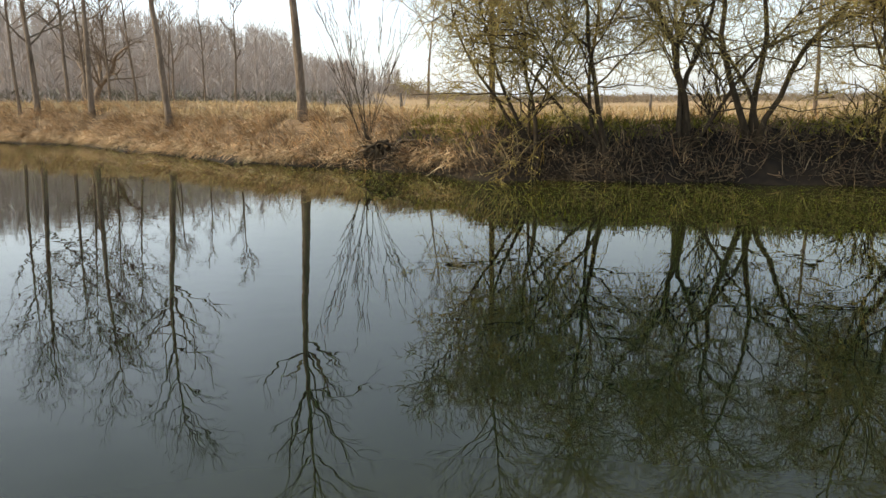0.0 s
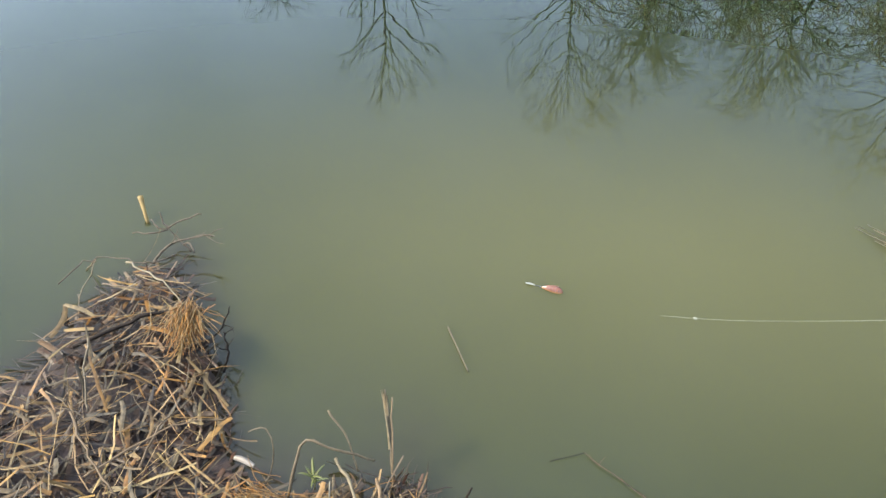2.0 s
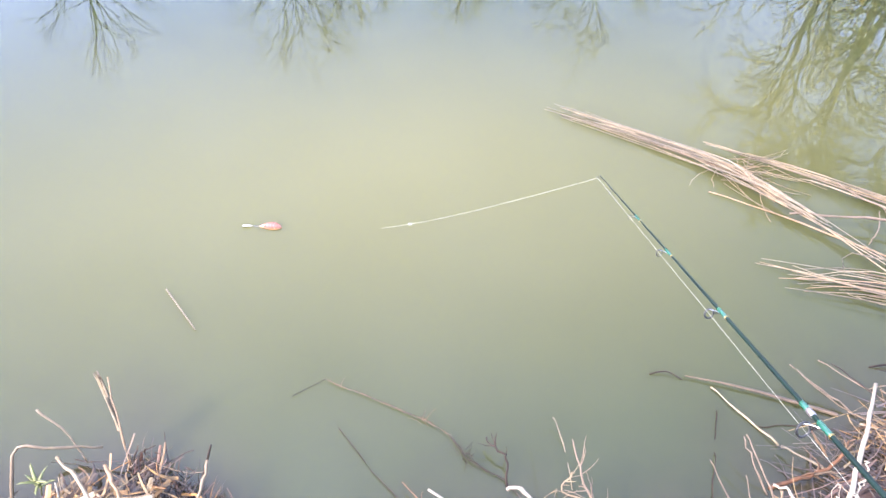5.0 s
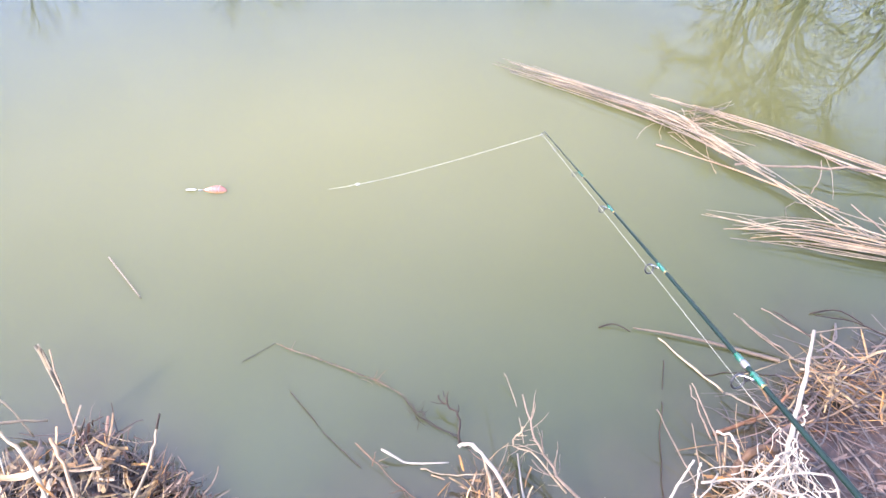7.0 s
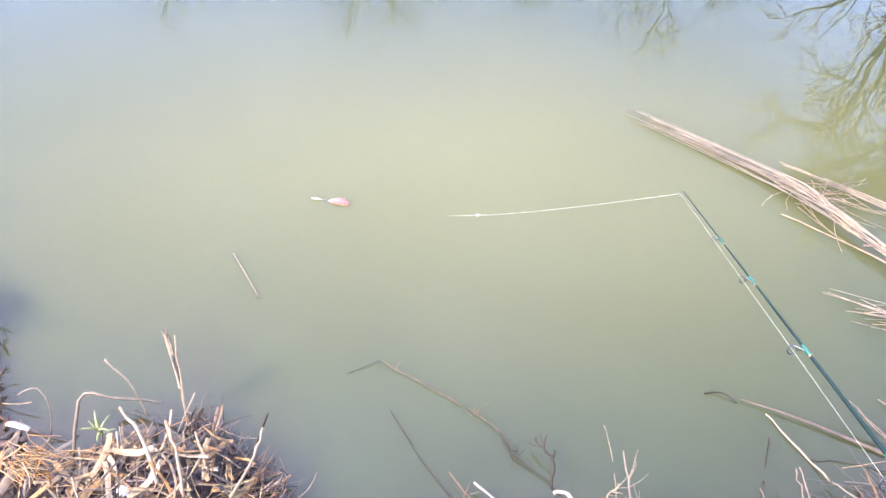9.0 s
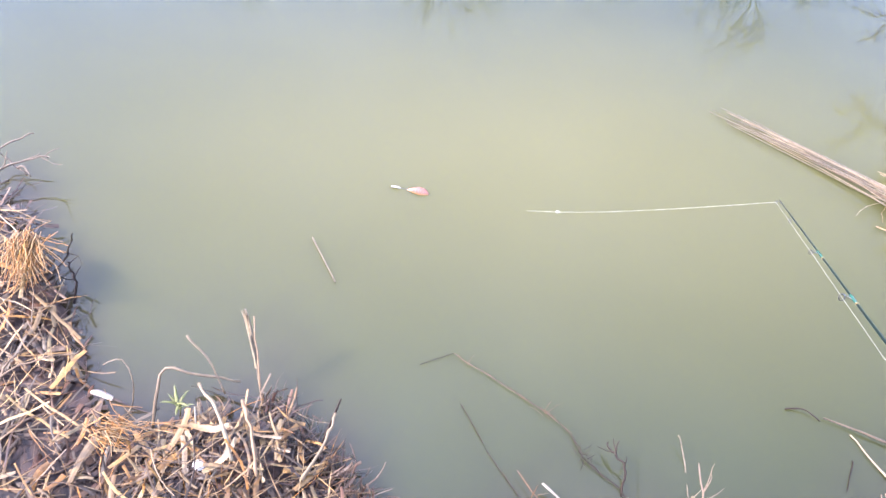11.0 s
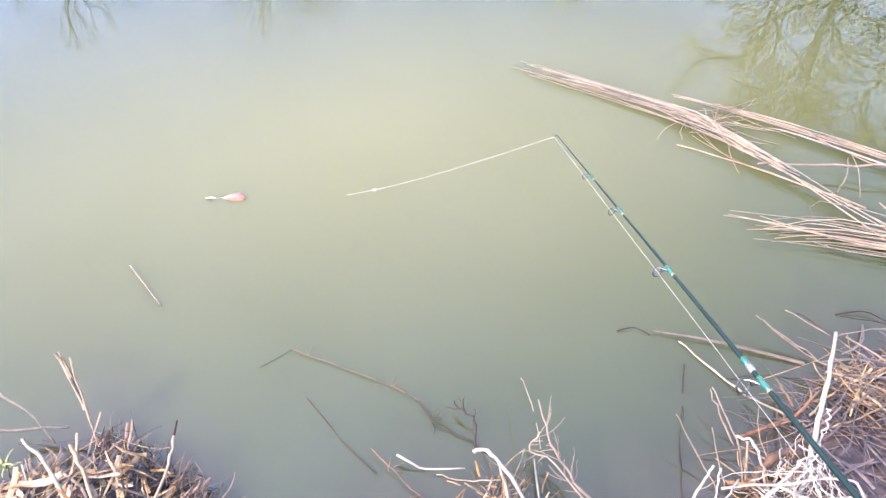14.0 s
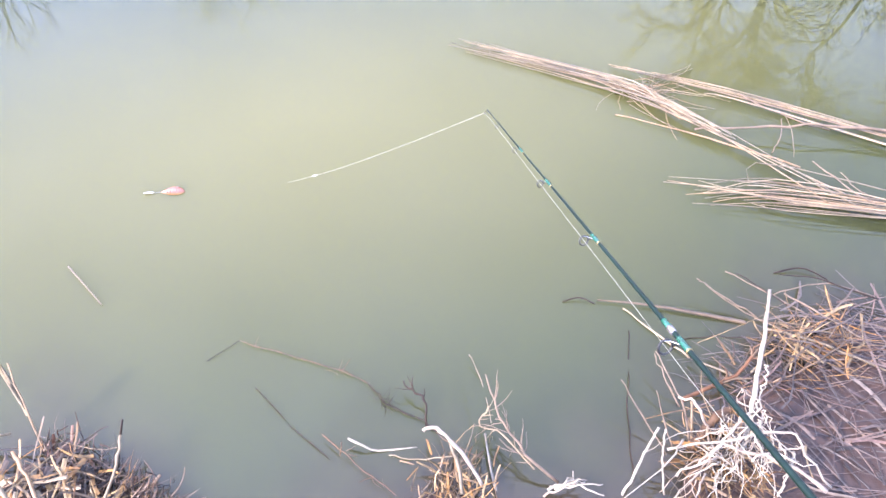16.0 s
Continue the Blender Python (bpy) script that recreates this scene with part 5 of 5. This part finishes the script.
stem("grey_stalk", [(1.04, 0.705, 0.09), (1.04, 0.65, 0.045), (1.04, 0.59, 0.0)], 0.002, 0.003, BROWNTWIG, "thin grey stalk leaning out of the shallows", "reed stalk", n=8)
flat = Soup()
flat.blade([V(1.075, 1.047, 0.006), V(1.16, 1.005, 0.010), V(1.25, 0.955, 0.010), V(1.33, 0.905, 0.008), V(1.42, 0.85, 0.004)][::-1], 0.015, V(0.5, 0.85, 0), 0.004)
tagged(piece("reed_leaf", flat, REED), "long flat pale reed leaf floating on the water", "reed leaf")
stem("reed_stalk", [(1.13, 1.0, 0.004), (1.17, 0.905, 0.006), (1.215, 0.80, 0.006)], 0.003, 0.005, STALK, "slim pale stalk floating beside the raft", "reed stalk", n=8)
stem("reed_stalk", [(1.21, 0.79, 0.02), (1.25, 0.74, 0.03), (1.30, 0.675, 0.03)], 0.005, 0.005, STALK, "yellowed stalk across the raft of reeds", "reed stalk", n=8)
twiggy("dead_branch", [(1.13, 0.70, 0.0), (1.21, 0.70, 0.025), (1.28, 0.70, 0.035), (1.35, 0.73, 0.065)], 0.006, 0.004, RUSSET, "knobbly brown branch along the raft of reeds", 93, 14, 0.05)
stem("reed_stalk", [(1.44, 0.80, 0.03), (1.53, 0.72, 0.045), (1.60, 0.64, 0.04), (1.68, 0.56, 0.03)], 0.007, 0.005, STALK, "broad pale stalk lying over the raft of reeds", "reed stalk", n=10)
stem("reed_stalk", [(1.36, 0.655, 0.03), (1.48, 0.66, 0.05), (1.62, 0.69, 0.05)], 0.005, 0.004, STALK, "pale stalk lying over the raft of reeds", "reed stalk", n=10, wobble=0.002)
stem("thin_stem", [(1.34, 0.99, 0.06), (1.40, 0.91, 0.03), (1.47, 0.83, 0.0)], 0.0025, 0.003, BROWNTWIG, "thin grey stem slanting out of the water", "reed stalk", n=8)
stem("thin_stem", [(1.47, 1.02, 0.004), (1.50, 0.95, 0.02), (1.54, 0.87, 0.03), (1.58, 0.78, 0.03)], 0.003, 0.004, BROWNTWIG, "thin grey stem slanting out of the water", "reed stalk", n=8)
stem("thin_stem", [(1.53, 0.89, 0.03), (1.60, 0.88, 0.05), (1.68, 0.86, 0.05), (1.80, 0.80, 0.02)], 0.003, 0.003, BROWNTWIG, "arched thin brown stem over the raft", "reed stalk", n=10)
stem("thin_stem", [(1.60, 0.97, 0.003), (1.68, 0.955, 0.012), (1.73, 0.90, 0.003)], 0.0025, 0.002, DARKTWIG, "arched thin dark stem on the water", "reed stalk", n=8)
stem("thin_stem", [(0.985, 1.075, 0.002), (1.03, 1.07, 0.010), (1.065, 1.04, 0.002)], 0.0022, 0.0015, DARKTWIG, "arched thin dark stem on the water", "reed stalk", n=8)


# ---- bundles of broken reeds lying on the water ----
def reed_bundle(seed, tips, middle, root_at, count, label, spread, width, short=0.3, broken=0.0):
    rng = random.Random(seed)
    t = thing("reed_bundle", V(*root_at, 0), label, "reed bundle", "reed bundles on the water")
    base = t.location
    for k in range(count):
        u = k / (count - 1)
        tip = Vector(tips[0]).lerp(Vector(tips[1]), u) + V(rng.gauss(0, spread), rng.gauss(0, spread), 0)
        tip.z = 0
        end = V(*root_at, 0) + V(rng.gauss(0, 0.02), rng.gauss(0, 0.02), 0)
        if rng.random() < broken:          # snapped short of the root
            end = V(*middle, 0).lerp(end, rng.uniform(0.12, 0.55))
        mid = V(*middle, 0) + V(rng.gauss(0, spread), rng.gauss(0, spread), 0)
        cut = short * rng.random() ** 1.6
        tip = tip.lerp(mid, cut) + (mid - tip) * 0
        z = 0.004 + 0.022 * rng.random()
        mid.z = z + 0.012
        tip.z = 0.003 + 0.5 * z
        end.z = 0.02 + z
        s = Soup()
        pts = smooth_path([end - base, mid - base, tip - base], 8)
        if rng.random() < 0.55:
            s.blade(pts, width * rng.uniform(0.7, 1.6), V(0.6, 0.8, rng.gauss(0, 0.3)), 0.0015)
        else:
            s.tube(pts, [width * 0.34 * (1 - 0.6 * i / 7) for i in range(8)], 5)
        piece("stalk", s, REED, t)
    return t


main = reed_bundle(101, ((1.13, 2.34, 0), (1.17, 2.22, 0)), (1.60, 1.84), (1.96, 1.12), 26, "long bundle of pale broken reeds floating on the pond", 0.026, 0.0065, 0.9, 0.86)
reed_bundle(102, ((1.50, 2.10, 0), (1.60, 2.00, 0)), (1.98, 1.65), (2.55, 1.05), 9, "slim strand of pale broken reeds floating on the pond", 0.015, 0.007, 0.8)
reed_bundle(103, ((1.46, 1.42, 0), (1.58, 1.30, 0)), (1.82, 1.19), (2.3, 0.9), 26, "fanned bundle of pale broken reeds floating on the pond", 0.04, 0.006, 0.9)
stem("reed_stalk", [(1.505, 1.737, 0.004), (1.70, 1.56, 0.012), (1.93, 1.30, 0.02)], 0.003, 0.005, STALK, "single slim pale stalk floating beside the bundle", "reed stalk", n=8)
stem("bare_stem", [(1.70, 1.56, 0.03), (1.95, 1.47, 0.05), (2.2, 1.37, 0.05), (2.5, 1.22, 0.05)], 0.005, 0.009, BROWNTWIG, "bare grey stem lying across the reed bundles", "dead stem", n=14, wobble=0.004)
stem("bare_stem", [(2.02, 1.52, 0.04), (1.97, 1.42, 0.06), (1.93, 1.34, 0.03)], 0.002, 0.002, STALK, "thin curled straw over the bundle", "reed stalk", n=8)
tangle = thing("straw_tangle", V(1.64, 1.80, 0.02), "knot of bent straw caught on the floating bundle", "straw tangle")
rng = random.Random(104)
for k in range(34):
    a = V(rng.gauss(0, 0.05), rng.gauss(0, 0.05), rng.uniform(-0.01, 0.012))
    ang = rng.gauss(-0.75, 0.9)
    ln = rng.uniform(0.05, 0.14)
    stem("straw", [a, a + V(math.cos(ang), math.sin(ang), 0.03) * ln, a + V(math.cos(ang + 0.15), math.sin(ang + 0.15), -0.03) * ln * 1.7], 0.0018, 0.0012, STALK, parent=tangle, n=6, sides=5, seed=k)

# thin bare stems over the shallows
stem("thin_stem", [(1.350, 0.987, 0.050), (1.411, 0.904, 0.030), (1.471, 0.831, 0.000)], 0.003, 0.004, BROWNTWIG, "thin brown bare stem slanting out of the shallows", "reed stalk", n=10, wobble=0.002, seed=1)
stem("thin_stem", [(1.453, 0.970, 0.060), (1.526, 0.849, 0.050), (1.558, 0.753, 0.020)], 0.0015, 0.002, DARKTWIG, "thin dark bare stem slanting out of the shallows", "reed stalk", n=10, wobble=0.002, seed=2)
stem("thin_stem", [(1.578, 0.940, 0.040), (1.668, 0.871, 0.060), (1.796, 0.782, 0.030)], 0.0015, 0.002, DARKTWIG, "thin dark bare stem slanting out of the shallows", "reed stalk", n=10, wobble=0.002, seed=3)
stem("thin_stem", [(1.560, 0.883, 0.030), (1.606, 0.762, 0.050), (1.657, 0.685, 0.040)], 0.004, 0.004, BROWNTWIG, "thin brown bare stem slanting out of the shallows", "reed stalk", n=10, wobble=0.002, seed=4)
stem("thin_stem", [(1.107, 0.816, 0.060), (1.106, 0.751, 0.040), (1.119, 0.687, 0.000)], 0.003, 0.004, BROWNTWIG, "thin brown bare stem slanting out of the shallows", "reed stalk", n=10, wobble=0.002, seed=5)
stem("thin_stem", [(1.192, 0.864, 0.003), (1.336, 0.832, 0.004), (1.466, 0.763, 0.003)], 0.0012, 0.0015, DARKTWIG, "thin dark bare stem slanting out of the shallows", "reed stalk", n=10, wobble=0.002, seed=6)
stem("thin_stem", [(1.976, 1.304, 0.030), (1.992, 1.167, 0.040), (2.030, 1.065, 0.040)], 0.004, 0.004, BROWNTWIG, "thin brown bare stem slanting out of the shallows", "reed stalk", n=10, wobble=0.002, seed=7)
stem("thin_stem", [(2.009, 1.512, 0.030), (1.921, 1.412, 0.050), (1.885, 1.388, 0.020)], 0.003, 0.003, BROWNTWIG, "thin brown bare stem slanting out of the shallows", "reed stalk", n=10, wobble=0.002, seed=8)
stem("thin_stem", [(2.006, 1.217, 0.050), (2.017, 1.145, 0.040), (2.063, 1.097, 0.030)], 0.003, 0.003, BROWNTWIG, "thin brown bare stem slanting out of the shallows", "reed stalk", n=10, wobble=0.002, seed=9)
stem("thin_stem", [(1.951, 1.674, 0.030), (2.005, 1.503, 0.050), (2.115, 1.404, 0.040)], 0.004, 0.004, BROWNTWIG, "thin brown bare stem slanting out of the shallows", "reed stalk", n=10, wobble=0.002, seed=10)

# ---- rod, line and lure ----
TIP, HELD = V(0.785, 1.236, 0.595), V(0.675, 0.298, 0.926)
BUTT = TIP + (HELD - TIP) * 1.8
rod = thing("fishing_rod", BUTT, "slim dark green fishing rod reaching out over the water", "fishing rod")
way = (BUTT - TIP).normalized()
side = (way.cross(V(0, 0, 1))).normalized()
under = V(-0.55, -0.1, -0.6)
under = (under - way * under.dot(way)).normalized()
length = (BUTT - TIP).length


def rod_radius(s):
    return 0.0009 + 0.0034 * s / 1.2


def along(s):
    return TIP + way * s - BUTT


blank = Soup()
blank.tube([along(length * i / 20) for i in range(21)], [rod_radius(length * i / 20) for i in range(21)], 12)
piece("blank", blank, BLANK, rod, "glossy dark green tapered blank")


def sleeve(name, s0, s1, mat, extra=0.0007):
    s = Soup()
    s.tube([along(s0), along(s0 + (s1 - s0) * 0.08), along(s1 - (s1 - s0) * 0.08), along(s1)], [rod_radius(s0) + 0.0002, rod_radius(s0) + extra, rod_radius(s1) + extra, rod_radius(s1) + 0.0002], 12)
    piece(name, s, mat, rod)


RINGS = []
for s0, ring in ((0.0, 0.003), (0.09, 0.0035), (0.22, 0.0045), (0.378, 0.006), (0.594, 0.0078), (0.881, 0.0105), (1.28, 0.014)):
    drop = ring * 1.7 + 0.003
    centre = along(s0) + under * drop
    g = new("guide")
    g.parent = rod
    torus = Soup()
    loop = []
    for k in range(17):
        w = 2 * math.pi * k / 16
        loop.append(centre + under.cross(way) * (ring * math.cos(w)) + under * (ring * math.sin(w)) + way * 0.002 * math.sin(w))
    torus.tube(loop, [ring * 0.16] * 17, 6, False)
    piece("ring", torus, DARKRING, g, "dark ring")
    for sgn in (-1, 1):
        leg = Soup()
        leg.tube(smooth_path([along(s0 + 0.018) - under * 0 + under * rod_radius(s0), along(s0 + 0.008) + under * drop * 0.4 + under.cross(way) * sgn * ring * 0.5, centre + under.cross(way) * sgn * ring * 0.85 - under * ring * 0.5], 6), [ring * 0.11] * 6, 5)
        piece("foot", leg, STEEL, g, "steel foot")
    RINGS.append(BUTT + centre)
    if s0 > 0.1:
        sleeve("wrap", s0 + 0.006, s0 + 0.034, WRAP)
        sleeve("trim_band", s0 + 0.034, s0 + 0.037, GOLDWRAP, 0.0009)
sleeve("wrap", 0.846, 0.862, WRAP, 0.001)
sleeve("ferrule_band", 0.862, 0.876, SILVERWRAP, 0.0011)
sleeve("wrap", 1.60, 1.68, WRAP, 0.001)

LURE = V(0.048, 1.842, 0.001)
ENTRY = V(0.386, 1.772, 0.0)
line = thing("fishing_line", TIP, "thin pale fishing line from the rod to the lure", "fishing line")
s = Soup()
path = smooth_path([RINGS[0], RINGS[0].lerp(ENTRY, 0.35) + V(0, 0, -0.012), RINGS[0].lerp(ENTRY, 0.7) + V(0, 0, -0.014), ENTRY], 20) + smooth_path([ENTRY + V(-0.01, 0, -0.006), LURE + V(0.075, -0.01, -0.006)], 4)
s.tube([p - TIP for p in path], [0.0004] * 24, 5)
piece("leader", s, LINE, line)
s = Soup()
ride = RINGS + [BUTT + under * 0.04]
s.tube([p - TIP for p in ride], [0.0003] * len(ride), 5)
piece("running_line", s, LINE, line)
knot_at = path[15] - TIP
s = Soup()
for k in range(5):
    a = V(math.cos(k * 1.9), math.sin(k * 1.9), math.sin(k * 3.1)) * 0.006
    s.tube([knot_at - a, knot_at + a * 0.2, knot_at + a], [0.0009, 0.002, 0.0008], 5)
piece("knot", s, LINE, line, "white trimmed knot")

lure = thing("fishing_lure", LURE, "small orange and yellow perch-striped lure floating on water", "fishing lure")
lure.rotation_euler = (radians(25), 0, radians(165))


def lathe_body(scale_y, scale_z, lift, cut, mat, name):
    """A slim egg with a pointed tail, 7 cm long; cut keeps its upper or lower half."""
    bm = bmesh.new()
    rows, cols = 18, 16
    grid = []
    for i in range(rows + 1):
        u = i / rows
        r = 0.0155 * (math.sin(math.pi * u ** 0.72)) ** 0.8 + 0.0006
        ring_ = []
        for j in range(cols + 1):
            w = math.pi * j / cols + (0 if cut > 0 else math.pi)
            ring_.append(bm.verts.new((-0.035 + 0.07 * u, r * scale_y * math.cos(w), lift + r * scale_z * math.sin(w))))
        grid.append(ring_)
    for i in range(rows):
        for j in range(cols):
            bm.faces.new((grid[i][j], grid[i][j + 1], grid[i + 1][j + 1], grid[i + 1][j]))
    return part(name, bm, mat, lure)


lathe_body(0.62, 1.0, 0.0, 1, LUREBODY, "back")
lathe_body(0.62, 1.0, 0.0, -1, LUREBELLY, "belly")
for k in range(4):
    u = 0.30 + 0.13 * k
    r = 0.0155 * (math.sin(math.pi * u ** 0.72)) ** 0.8 + 0.0009
    s = Soup()
    s.tube([V(-0.035 + 0.07 * u + 0.004 * math.sin(w * 3), r * 0.62 * math.cos(w), r * math.sin(w)) for w in [math.pi * (j / 12) for j in range(13)]], [0.0013] * 13, 5)
    piece("stripe", s, LUREBAR, lure, "dark brown stripe")
for sgn in (-1, 1):
    bm = bmesh.new()
    bmesh.ops.create_icosphere(bm, subdivisions=2, radius=0.0026, matrix=Matrix.Translation((-0.021, sgn * 0.0068, 0.004)))
    part("eye", bm, GLASSEYE, lure)
hook = Soup()
hook.tube([V(0, 0, -0.014), V(0.001, 0, -0.028)], [0.0009, 0.0009], 6)
for k in range(3):
    w = 2 * math.pi * k / 3
    c = V(math.cos(w), math.sin(w), 0)
    hook.tube(smooth_path([V(0.001, 0, -0.026), V(0.001, 0, -0.034) + c * 0.004, V(0.001, 0, -0.034) + c * 0.009, V(0.001, 0, -0.024) + c * 0.010], 9), [0.0008] * 8 + [0.0003], 5)
piece("treble_hook", hook, DARKRING, lure, "dark treble hook")
link = Soup()
for k in range(4):
    x0 = 0.036 + 0.005 * k
    link.tube([V(x0 + 0.0026 * math.cos(w), 0.0018 * math.sin(w) * (k % 2), 0.0018 * math.sin(w) * (1 - k % 2)) for w in [2 * math.pi * j / 10 for j in range(11)]], [0.0006] * 11, 5, False)
piece("swivel", link, STEEL, lure, "steel swivel")
spoon = bmesh.new()
bmesh.ops.create_uvsphere(spoon, u_segments=16, v_segments=10, radius=0.011)
for v in spoon.verts:
    v.co.x = v.co.x * 1.5 + 0.072
    v.co.z *= 0.12
    v.co.z += 0.16 * v.co.y ** 2 / 0.011
    v.co.y *= 0.62 + 10 * (v.co.x - 0.06)
part("spinner_blade", spoon, SILVERPAINT, lure, "polished steel spinner blade")
